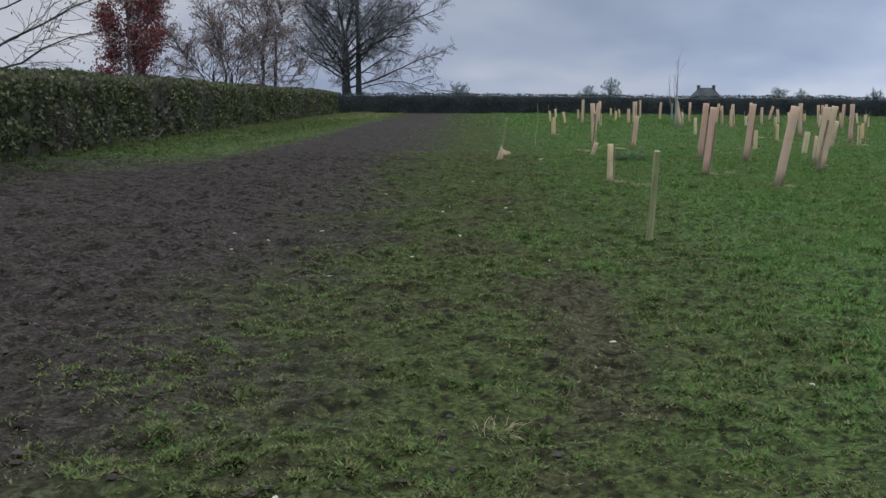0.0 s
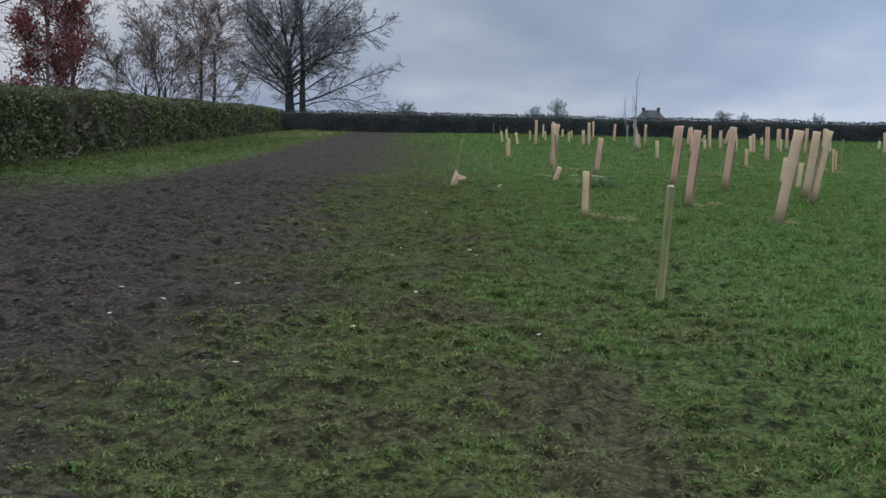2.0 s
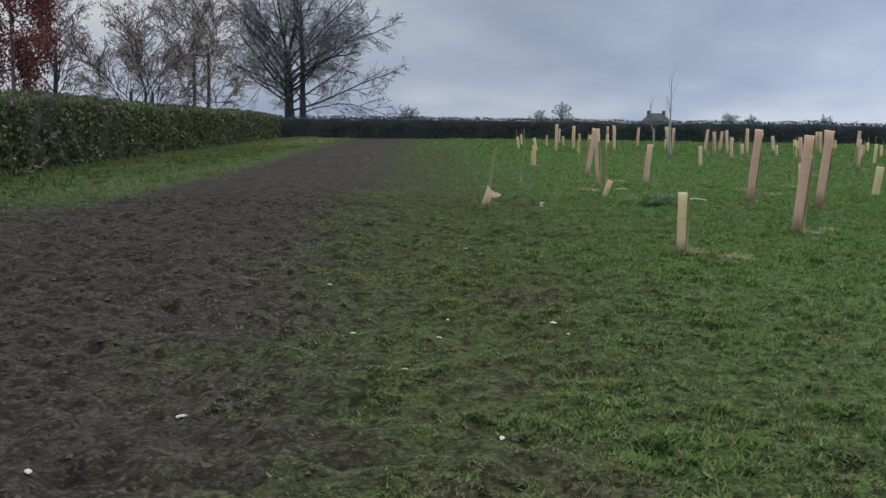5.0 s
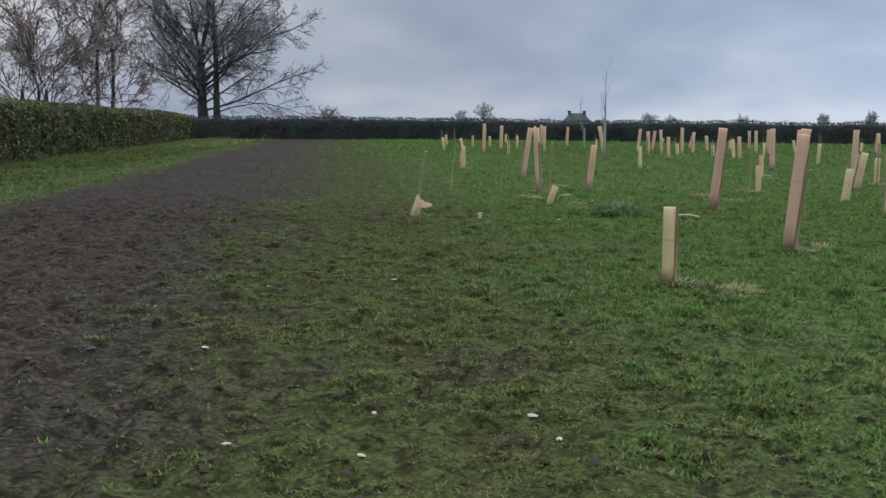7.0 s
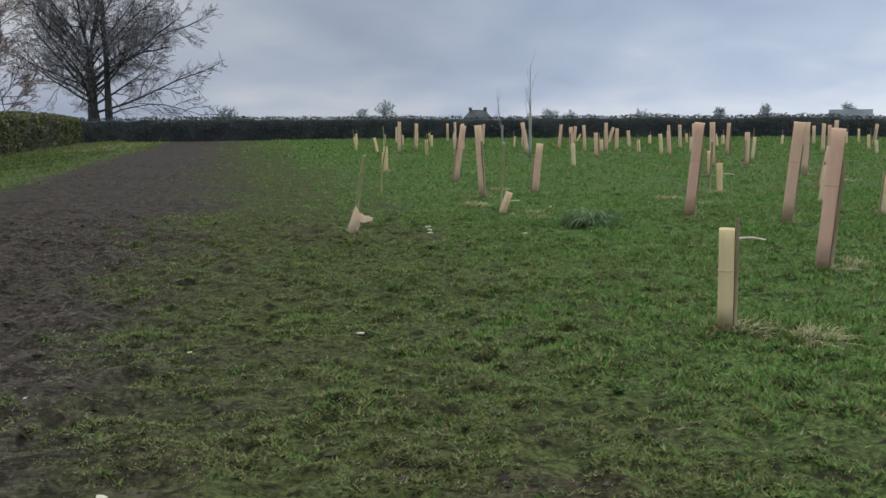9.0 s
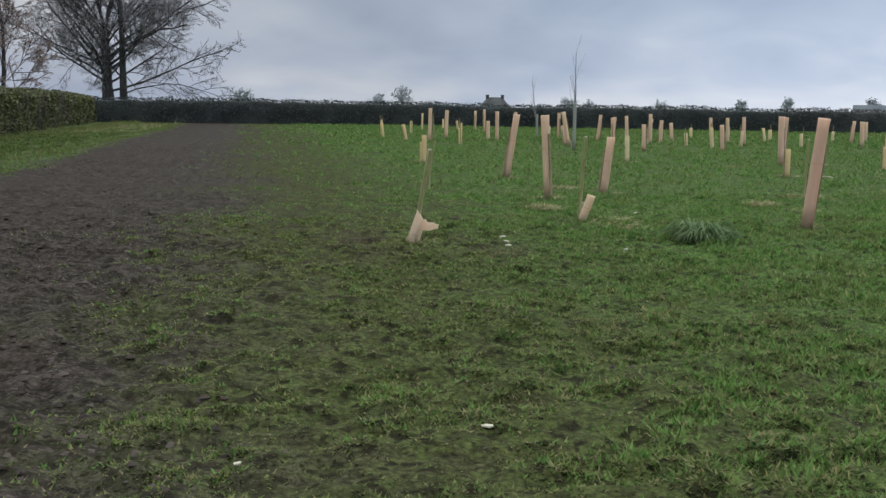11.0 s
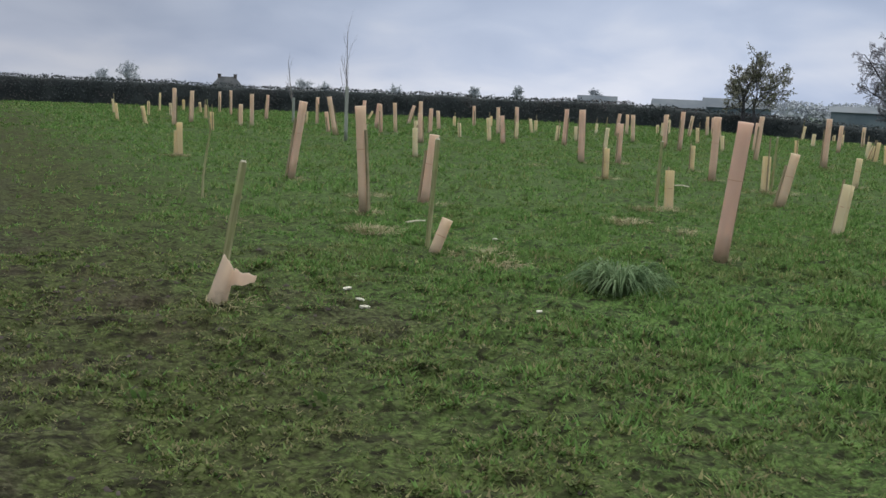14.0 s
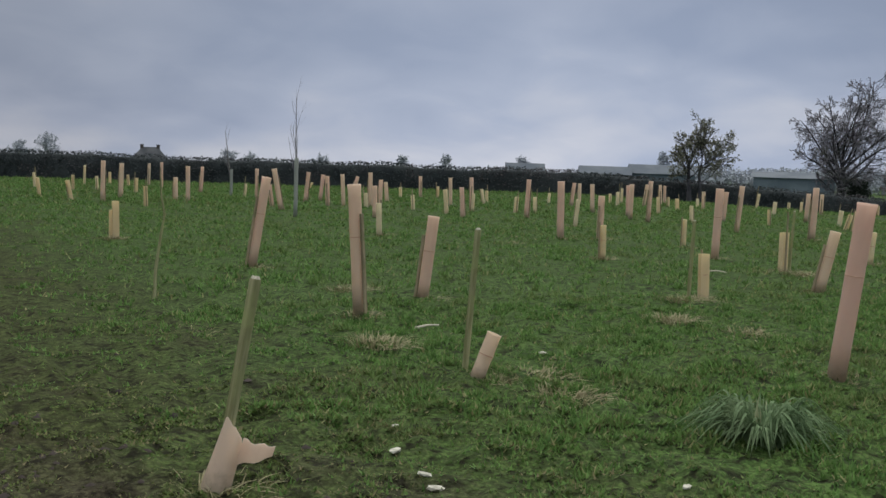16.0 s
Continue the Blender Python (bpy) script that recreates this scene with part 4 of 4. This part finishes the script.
def sapling(x, y, height, guard_h, seed, label):
    """A planted whip with a few upright shoots, its foot in a mesh guard."""
    rng = np.random.default_rng(seed)
    e = base("sapling", x, y, float(relief(x, y)), label, "sapling", "planted saplings")
    plan = [(9, 18, 0.34, 0.03, 0.02), (4, 24, 0.4, 0.06, 0.05), (0, 0, 0, 0.05, 0)]
    out = [[], [], []]
    grow(rng, (0, 0, -0.05), (-0.02, 0, 1), height, 0.022, 3, plan, out)
    v, f = tubes(out[0], 6)
    big_mesh("stem", v, f, M_SAPLING, e, True)
    v, f = tubes(out[1] + out[2], 4)
    big_mesh("crown", v, f, M_TWIG, e, True)
    part("mesh_guard", tube_mesh(guard_h, 0.045, False), M_MESH, e)
    return e


sapling(8.4, 57.0, 2.15, 0.9, 2, "thin leafless sapling in a grey mesh guard")
sapling(7.12, 46.4, 2.75, 1.35, 6, "tall thin leafless sapling in a grey mesh guard")


# ---- far beyond the hedge ----
def far_house(x, y):
    """A hipped house of which the hedge leaves the roof and chimneys in view."""
    z = float(relief(x, y))
    e = base("house", x, y, z, "distant hip-roofed house with two chimneys", "house")
    e.rotation_euler = (0, 0, radians(-12))
    w, d, hw, hr = 5.2, 4.2, 5.2, 9.4
    bm = bmesh.new()
    bmesh.ops.create_cube(bm, size=1)
    for v in bm.verts:
        v.co = (v.co.x * 2 * w, v.co.y * 2 * d, 0 if v.co.z < 0 else hw)
    part("wall", bm, M_BRICK, e)
    rf = bmesh.new()
    c = [rf.verts.new(p) for p in ((-w - 0.4, -d - 0.4, hw), (w + 0.4, -d - 0.4, hw), (w + 0.4, d + 0.4, hw), (-w - 0.4, d + 0.4, hw))]
    a, b = rf.verts.new((-1.9, 0, hr)), rf.verts.new((1.9, 0, hr))
    for f in ((c[0], c[1], b, a), (c[1], c[2], b), (c[2], c[3], a, b), (c[3], c[0], a), (c[3], c[2], c[1], c[0])):
        rf.faces.new(f)
    roof = part("roof", rf, M_ROOF, e)
    for sx in (-2.0, 2.0):
        ch = bmesh.new()
        bmesh.ops.create_cube(ch, size=1, matrix=Matrix.Translation((sx, 0, hr - 0.3)) @ Matrix.Diagonal((0.8, 0.8, 1.6, 1)))
        bmesh.ops.create_cube(ch, size=1, matrix=Matrix.Translation((sx, 0, hr + 0.55)) @ Matrix.Diagonal((0.95, 0.95, 0.2, 1)))
        part("chimney", ch, M_BRICK, roof)
    for sx in (-4, -1.4, 1.4, 4):
        wn = bmesh.new()
        bmesh.ops.create_cube(wn, size=1, matrix=Matrix.Translation((sx, -d - 0.01, 4.0)) @ Matrix.Diagonal((1.1, 0.08, 1.5, 1)))
        part("window", wn, M_GLASS, e)
    return e


far_house(50.2, 300.0)


def shed(x, y, length, width, eaves, ridge, turn, label):
    z = float(relief(x, y))
    e = base("farm_shed", x, y, z, label, "shed", "distant sheds")
    e.rotation_euler = (0, 0, radians(turn))
    bm = bmesh.new()
    bmesh.ops.create_cube(bm, size=1, matrix=Matrix.Translation((0, 0, eaves / 2)) @ Matrix.Diagonal((length, width, eaves, 1)))
    part("wall", bm, M_SHED_WALL, e)
    rf = bmesh.new()
    l2, w2 = length / 2 + 0.4, width / 2 + 0.4
    p = [rf.verts.new(q) for q in ((-l2, -w2, eaves), (l2, -w2, eaves), (l2, 0, ridge), (-l2, 0, ridge), (l2, w2, eaves), (-l2, w2, eaves))]
    for f in ((p[0], p[1], p[2], p[3]), (p[3], p[2], p[4], p[5]), (p[0], p[3], p[5]), (p[1], p[4], p[2]), (p[0], p[5], p[4], p[1])):
        rf.faces.new(f)
    part("roof", rf, M_SHED, e)
    return e


shed(105, 205, 7, 6, 6.6, 8.9, -30, "low farm shed with a grey sheet roof")
shed(121, 201, 9.5, 7, 7.2, 8.8, -30, "low farm shed with a grey sheet roof")
shed(132, 197, 12.5, 7, 7.6, 9.4, -32, "low farm shed with a grey sheet roof")
shed(138, 167, 13.5, 8, 7.6, 8.6, -42, "low blue-grey industrial shed")


def far_tree(x, y, top, width, seed):
    """A round winter tree a long way off; top is the height of its tip above the field."""
    # the pale base colour paints haze over the whole tree
    height = top - float(relief(x, y))
    up = max(width * 0.55, 1.6)
    return fan_tree("distant_tree", x, y, height, seed, [(0, 0, 1.0)], (0, 0, height - up, width / 2, up), (height - 1.9 * up, height - up), 16, FAR, M_HAZY_WOOD,
                    "distant bare tree beyond the hedge", 0.03 * height, 0.04, 80, (M_HAZY_WOOD, 700, 0.16, 0.22), "distant trees", M_HAZY_WOOD)


FAR = [(0, 0, 0, 0, 0), (7, 40, 0.45, 0.10, 0.02), (6, 42, 0.55, 0.14, 0.02), (0, 0, 0.55, 0.17, 0.0), (0, 0, 0, 0.1, 0)]
for k, (fx, fy, ft, fw) in enumerate([(-10.5, 195, 3.2, 4.9), (15.4, 245, 2.9, 6.0), (20.4, 244, 4.4, 5.6), (62.0, 267, 2.6, 5.5), (66.5, 266, 2.3, 6.0), (82.9, 262, 2.2, 5.0),
                                      (84.5, 218, 2.3, 2.7), (92.6, 215, 2.7, 3.3), (106.2, 208, 2.8, 3.2), (134, 199, 4.6, 3.0)]):
    far_tree(fx, fy, ft, fw, 40 + k)


def wood_belt(name, x0, y0, x1, y1, height, seed, count, label):
    """A far belt of winter woodland, too far to tell its trees apart."""
    rng = np.random.default_rng(seed)
    t = rng.random(count)
    x, y = x0 + (x1 - x0) * t, y0 + (y1 - y0) * t
    top = height * (0.45 + 0.75 * fuzz(t * 40, seed, 1.0) * (0.6 + 0.4 * fuzz(t * 170, seed, 1.0)))
    h = top * rng.random(count) ** 0.6
    c = np.stack([x + rng.normal(0, 4, count), y + rng.normal(0, 8, count), relief(x, y) + h], -1)
    v, f = leaf_quads(rng, c - np.array((x0, y0, 0)), 0.9)
    # the belt's paleness is haze put into its base colour
    ob = big_mesh(name, v, f, M_HAZY_WOOD)
    ob.location = (x0, y0, 0)
    return tagged(ob, label, "woodland", kind="stuff")


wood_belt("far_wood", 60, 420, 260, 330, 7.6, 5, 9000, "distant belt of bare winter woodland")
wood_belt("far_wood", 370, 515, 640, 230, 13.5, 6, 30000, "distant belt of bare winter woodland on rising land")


# ---- small things in the turf ----
def blade_fan(rng, count, radius, length, width, droop, thick=0.0):
    """Arching blades from one crown, each of four joints."""
    vs, fs = [], []
    for b in range(count):
        a = rng.uniform(0, 2 * math.pi)
        r0 = radius * math.sqrt(rng.random())
        ln = length * rng.uniform(0.55, 1.15)
        lean = rng.uniform(0.15, 1.0) * droop
        d = np.array((math.cos(a), math.sin(a)))
        s = np.array((-d[1], d[0])) * width * rng.uniform(0.7, 1.2)
        k0 = len(vs)
        for j in range(5):
            t = j / 4
            out = r0 * 0.6 + ln * lean * t * (0.45 + 0.55 * t)
            up = ln * (t - lean * 0.62 * t * t)
            w = (1 - t ** 2.2) * 0.5
            p = d * out + np.array((math.cos(a * 7), math.sin(a * 7))) * radius * 0.4
            vs.append((p[0] - s[0] * w, p[1] - s[1] * w, up))
            vs.append((p[0] + s[0] * w, p[1] + s[1] * w, up + 0.002))
        for j in range(4):
            q = k0 + 2 * j
            fs.append((q, q + 1, q + 3, q + 2))
    return vs, fs


def tuft(name, x, y, count, radius, length, width, droop, mat, seed, label, category, group, flat=1.0):
    rng = np.random.default_rng(seed)
    vs, fs = blade_fan(rng, count, radius, length, width, droop)
    ob = part(name, ([(vx, vy, vz * flat) for vx, vy, vz in vs], fs), mat)
    ob.location = (x, y, float(land(x, y)) - 0.01)
    return tagged(ob, label, category, group)


tussock = base("grass_tussock", 3.62, 27.75, float(land(3.62, 27.75)) - 0.02, "large dark green tussock of long arching blades", "tussock")
part("heart_foliage", blade_fan(np.random.default_rng(3), 200, 0.22, 0.24, 0.016, 1.0), M_TUSSOCK, tussock)["kind"] = "stuff"


def one_blade(length, width, droop):
    """One long leaf, creased along its middle and bending over."""
    vs, fs = [], []
    for j in range(8):
        t = j / 7
        out, up = length * (0.28 * t + 0.60 * t * t) * (1.55 - 0.6 * droop), length * (2.6 * t - 2.42 * t * t) * droop * 1.08
        w = width * (0.55 + 0.6 * t - 1.1 * t ** 3)
        vs += [(out, -w / 2, up), (out, 0, up - width * 0.22), (out, w / 2, up)]
    for j in range(7):
        q = 3 * j
        fs += [(q, q + 1, q + 4, q + 3), (q + 1, q + 2, q + 5, q + 4)]
    return vs, fs


blade_rng = random.Random(17)
blade_meshes = []
for k in range(10):
    me = bpy.data.meshes.new("blade")
    vs, fs = one_blade(0.19 + 0.013 * k, 0.018 + 0.0015 * (k % 4), 0.62 + 0.13 * ((k * 3) % 6))
    me.from_pydata(vs, [], fs)
    me.materials.append(M_STRAW if k == 9 else M_TUSSOCK)
    blade_meshes.append(me)
for k in range(260):
    ob = new("blade", blade_meshes[k % 10 if k % 4 == 0 else k % 9])
    ob.parent = tussock
    a, r = blade_rng.uniform(0, 2 * math.pi), 0.19 * math.sqrt(blade_rng.random())
    ob.location = (r * math.cos(a), r * math.sin(a), 0.0)
    ob.rotation_euler = (blade_rng.uniform(-0.2, 0.2), blade_rng.uniform(-0.15, 0.15), a + blade_rng.uniform(-0.5, 0.5))




def turf(name, x0, x1, y0, y1, per_m2, blades, length, width, want, mat, seed, label, lie=(0.3, 1.25)):
    """Low tufts of grass over a stretch of field; want(cover, lush) thins them out."""
    rng = np.random.default_rng(seed)
    n = int((x1 - x0) * (y1 - y0) * per_m2)
    x, y = rng.uniform(x0, x1, n), rng.uniform(y0, y1, n)
    cov, lush = cover(x, y)
    clump = step(fuzz(x, y, 4.3) * 0.6 + fuzz(x, y, 1.5) * 0.4, 0.30, 0.62)
    keep = rng.random(n) < want(cov, lush) * (0.42 + 0.58 * clump) * (0.16 + 0.84 * step(fuzz(x + 3, y, 7.5), 0.38, 0.50))
    keep &= rng.random(n) > 0.40 * step(fuzz(x + 7, y + 2, 0.62), 0.50, 0.70) * (1 - lush)
    x, y, lush, clump = x[keep], y[keep], lush[keep], clump[keep]
    n = len(x)
    x, y = np.repeat(x, blades), np.repeat(y, blades)
    tall = np.repeat((0.55 + 0.6 * clump) * (0.7 + 0.5 * lush), blades)
    m = n * blades
    bx, by = x + rng.normal(0, 0.035, m), y + rng.normal(0, 0.035, m)
    bz = land(bx, by) - 0.006
    ln = length * tall * rng.uniform(0.5, 1.3, m)
    a = rng.uniform(0, 2 * np.pi, m)
    tilt = rng.uniform(*lie, m)
    dx, dy, dz = np.cos(a) * np.sin(tilt) * ln, np.sin(a) * np.sin(tilt) * ln, np.cos(tilt) * ln
    b2 = a + np.pi / 2 + rng.normal(0, 0.5, m)
    wx, wy = np.cos(b2) * width * 0.5, np.sin(b2) * width * 0.5
    v = np.empty((m, 3, 3))
    v[:, 0] = np.stack([bx - wx, by - wy, bz], -1)
    v[:, 1] = np.stack([bx + wx, by + wy, bz], -1)
    v[:, 2] = np.stack([bx + dx, by + dy, bz + dz * 0.95], -1)
    f = np.arange(m * 3).reshape(-1, 3)
    ob = big_mesh(name, v.reshape(-1, 3), f, mat)
    return tagged(ob, label, "grass", kind="stuff")


turf("worn_grass", -4.0, 8.0, 8.5, 30, 1050, 6, 0.038, 0.017, lambda c, l: c * (1 - 0.72 * l), M_WORN, 1, "short worn winter grass with dead blades", (0.6, 1.4))
turf("worn_grass", -1.5, 3.2, 8.5, 28.5, 2100, 5, 0.034, 0.013, lambda c, l: c * (1 - 0.72 * l), M_MATTED, 15, "trodden matted grass of olive and straw blades", (0.8, 1.45))
turf("lush_grass", -4.0, 10.0, 8.5, 33, 480, 7, 0.046, 0.018, lambda c, l: c * (0.14 + 0.86 * l), M_BLADE, 2, "short green grass in the field")
turf("field_grass", 10.0, 18.0, 22, 33, 110, 8, 0.062, 0.020, lambda c, l: c, M_BLADE, 6, "short green grass in the field")
turf("field_grass", -3.0, 26.0, 33, 50, 62, 8, 0.072, 0.024, lambda c, l: c * (0.35 + 0.65 * l), M_BLADE, 3, "short green grass in the field")
turf("field_grass", -4.0, 36.0, 50, 76, 28, 8, 0.10, 0.05, lambda c, l: c * (0.35 + 0.65 * l), M_BLADE, 7, "short green grass in the field")
turf("verge_grass", -9.3, -4.6, 14, 76, 70, 9, 0.09, 0.020, lambda c, l: c, M_WORN, 4, "rough grass verge along the hedge")
turf("verge_grass", -8.4, -4.9, 20, 70, 30, 9, 0.07, 0.020, lambda c, l: c, M_BLADE, 5, "rough grass verge along the hedge")


turf("verge_weeds", -9.4, -6.6, 16, 60, 60, 8, 0.085, 0.030, lambda c, l: np.full(np.shape(c), 0.8), M_WEED, 16, "dark leafy weeds along the hedge foot", (0.5, 1.4))
turf("hedge_foot_grass", -9.9, -8.7, 16, 76, 60, 9, 0.22, 0.016, lambda c, l: c, M_WORN, 12, "long rough grass at the hedge foot")
turf("dead_hedge_grass", -9.8, -6.6, 58, 74, 9, 9, 0.18, 0.018, lambda c, l: c, M_STRAW, 13, "bleached long grass at the hedge corner")


def clods(name, x0, x1, y0, y1, per_m2, size, seed):
    """Crumbs and clods of poached mud, each a small uneven lump."""
    rng = np.random.default_rng(seed)
    n = int((x1 - x0) * (y1 - y0) * per_m2)
    x, y = rng.uniform(x0, x1, n), rng.uniform(y0, y1, n)
    keep = rng.random(n) < (1 - 0.97 * np.maximum(cover(x, y)[0], 0.8 * step(x, -0.6, 0.4))) * (0.15 + 0.85 * step(fuzz(x, y, 3.7), 0.35, 0.65))
    x, y = x[keep], y[keep]
    n = len(x)
    unit = np.array(((1, 0, 0), (0.31, 0.95, 0), (-0.81, 0.59, 0), (-0.81, -0.59, 0), (0.31, -0.95, 0), (0, 0, 1)))
    s = size * rng.uniform(0.35, 1.0, (n, 1, 1)) ** 1.5
    v = unit[None] * s * rng.uniform(0.6, 1.4, (n, 6, 3)) * np.array((1.0, 1.0, 0.55))
    a = rng.uniform(0, 2 * np.pi, n)
    ca, sa = np.cos(a)[:, None], np.sin(a)[:, None]
    vx, vy = v[..., 0] * ca - v[..., 1] * sa, v[..., 0] * sa + v[..., 1] * ca
    vz = v[..., 2] * np.array((0, 0, 0, 0, 0, 1)) - 0.006
    co = np.stack([vx + x[:, None], vy + y[:, None], vz + land(x, y)[:, None]], -1)
    tri = np.array(((0, 1, 5), (1, 2, 5), (2, 3, 5), (3, 4, 5), (4, 0, 5)))
    f = (np.arange(n)[:, None, None] * 6 + tri[None]).reshape(-1, 3)
    ob = big_mesh(name, co.reshape(-1, 3), f, M_CLOD)
    return tagged(ob, "crumbs and clods of churned brown mud", "mud", kind="stuff")


clods("mud_clods", -5.2, 1.6, 8.5, 31, 420, 0.030, 8)
clods("mud_clods", -5.2, -0.5, 31, 48, 160, 0.034, 9)


def straw(x, y, seed, count, radius, length):
    """Bleached dead grass lying round a foot or in a hollow."""
    return tuft("dead_grass_tuft", x, y, count, radius, length, 0.009 if y > 18 else 0.004, 1.45, M_STRAW, seed, "flattened tuft of bleached dead grass on the turf", "dead grass", "dead grass tufts", 0.55)


for k, (gx0, gy0, gz0) in enumerate(GUARD_SPOTS):
    if gy0 < 44:
        straw(gx0 + 0.05 * math.sin(k), gy0 - 0.05, 300 + k, 110, 0.22, 0.14)
for k, (sx, sy) in enumerate([(3.07, 21.50), (3.10, 21.42), (3.14, 28.87), (1.55, 31.7), (4.93, 24.27), (6.03, 30.53), (3.25, 29.43), (10.15, 34.84), (5.76, 31.21), (8.78, 39.6),
                              (10.18, 34.14), (3.68, 33.85), (5.10, 21.44), (2.89, 17.67), (6.84, 32.40), (2.72, 30.73), (9.02, 32.04), (2.29, 11.53), (1.23, 9.32)]):
    straw(sx, sy, 500 + k, *((230, 0.26, 0.17) if sy > 18 else (70, 0.12, 0.10)))


def broad_leaf(length, width):
    vs, fs = [], []
    for j in range(5):
        t = j / 4
        w = width * math.sin(math.pi * (0.12 + 0.88 * t) ** 0.9) * 0.5 + 0.001
        z = length * (0.55 * t - 0.42 * t * t)
        vs += [(length * t, -w, z + 0.3 * w), (length * t, 0, z), (length * t, w, z + 0.3 * w)]
    for j in range(4):
        q = 3 * j
        fs += [(q, q + 1, q + 4, q + 3), (q + 1, q + 2, q + 5, q + 4)]
    return vs, fs


leaf_meshes = []
for k in range(4):
    me = bpy.data.meshes.new("leaf")
    vs, fs = broad_leaf(0.034 + 0.009 * k, 0.013 + 0.003 * k)
    me.from_pydata(vs, [], fs)
    me.materials.append(M_WEED)
    leaf_meshes.append(me)


def weed(x, y, seed, size=1.0):
    """A low rosette of broad leaves among the grass."""
    rng = random.Random(seed)
    e = base("weed_clump", x, y, float(land(x, y)) - 0.005, "low dark green weed clump in the turf", "weed", "weed clumps")
    for k in range(int(24 * size) + 6):
        ob = new("leaf", rng.choice(leaf_meshes))
        ob.parent = e
        a, r = rng.uniform(0, 2 * math.pi), 0.10 * size * math.sqrt(rng.random())
        ob.location = (r * math.cos(a), r * math.sin(a), 0)
        ob.rotation_euler = (rng.uniform(-0.3, 0.3), rng.uniform(-0.7, 0.1), a + rng.uniform(-0.6, 0.6))
    return e


for k, (wx, wy) in enumerate([(1.17, 10.07), (2.62, 11.10), (1.41, 9.34), (1.35, 13.45), (0.91, 23.61), (0.88, 25.61), (0.58, 26.34), (1.03, 23.01), (0.19, 25.90),
                              (4.06, 25.16), (3.19, 22.03), (1.00, 19.04), (1.68, 20.42), (2.45, 28.31), (4.72, 29.25), (5.79, 32.12), (5.33, 32.22), (2.40, 15.57), (3.98, 24.60)]):
    weed(wx, wy, 700 + k, 0.5 + 0.5 * ((k * 37) % 10) / 10)


def scrap(x, y, seed, size):
    """A pale flint chip or bleached leaf lying on the ground."""
    rng = np.random.default_rng(seed)
    bm = bmesh.new()
    bmesh.ops.create_icosphere(bm, subdivisions=1, radius=1.0)
    s = size * rng.uniform(0.8, 1.25)
    for v in bm.verts:
        v.co = Vector((v.co.x * s * rng.uniform(1.1, 1.8), v.co.y * s * rng.uniform(0.6, 1.0), v.co.z * s * rng.uniform(0.25, 0.5)))
    ob = part("pale_stone", bm, M_PALE)
    ob.location = (x, y, float(land(x, y)) + 0.008)
    ob.rotation_euler = (0, 0, rng.uniform(0, 6))
    return tagged(ob, "small pale chip lying on the ground", "stone", "pale chips")


for k, (px0, py0) in enumerate([(1.94, 28.60), (1.74, 28.13), (1.70, 27.71), (2.71, 27.19), (3.70, 30.04), (1.88, 11.04), (2.80, 10.24), (0.48, 8.54), (0.38, 14.18), (-1.08, 14.90),
                                (-1.55, 15.40), (-1.30, 14.38), (-0.72, 15.72), (-1.12, 20.80), (0.73, 15.43), (0.24, 16.63), (-0.16, 13.11), (1.58, 13.92), (0.44, 18.04), (1.14, 17.97),
                                (-0.16, 17.69), (0.40, 17.41), (1.21, 17.66), (1.93, 17.83), (-0.51, 19.24), (0.54, 22.02), (-0.44, 21.63), (1.69, 27.57)]):
    scrap(px0, py0, 900 + k, 0.030 if py0 > 26 else 0.017)


def twig(x0, y0, x1, y1, z0, z1, r, label):
    """A peeled stick."""
    e = base("stick", x0, y0, float(land(x0, y0)), label, "stick", "pale sticks")
    p = [np.array((0, 0, z0)), np.array(((x1 - x0) * 0.5, (y1 - y0) * 0.5, (z0 + z1) * 0.5 + 0.01)), np.array((x1 - x0, y1 - y0, z1))]
    v, f = tubes([(p, [r, r * 0.9, r * 0.7])], 6)
    big_mesh("shaft", v, f, M_CUT, e, True)


twig(2.74, 21.62, 2.92, 21.60, 0.53, 0.52, 0.008, "pale cut twig poking from a short guard")
twig(7.26, 32.53, 7.42, 32.45, 0.33, 0.32, 0.009, "pale cut twig poking from a short guard")
twig(3.35, 31.48, 3.58, 31.52, 0.02, 0.03, 0.012, "pale peeled stick lying in the grass")
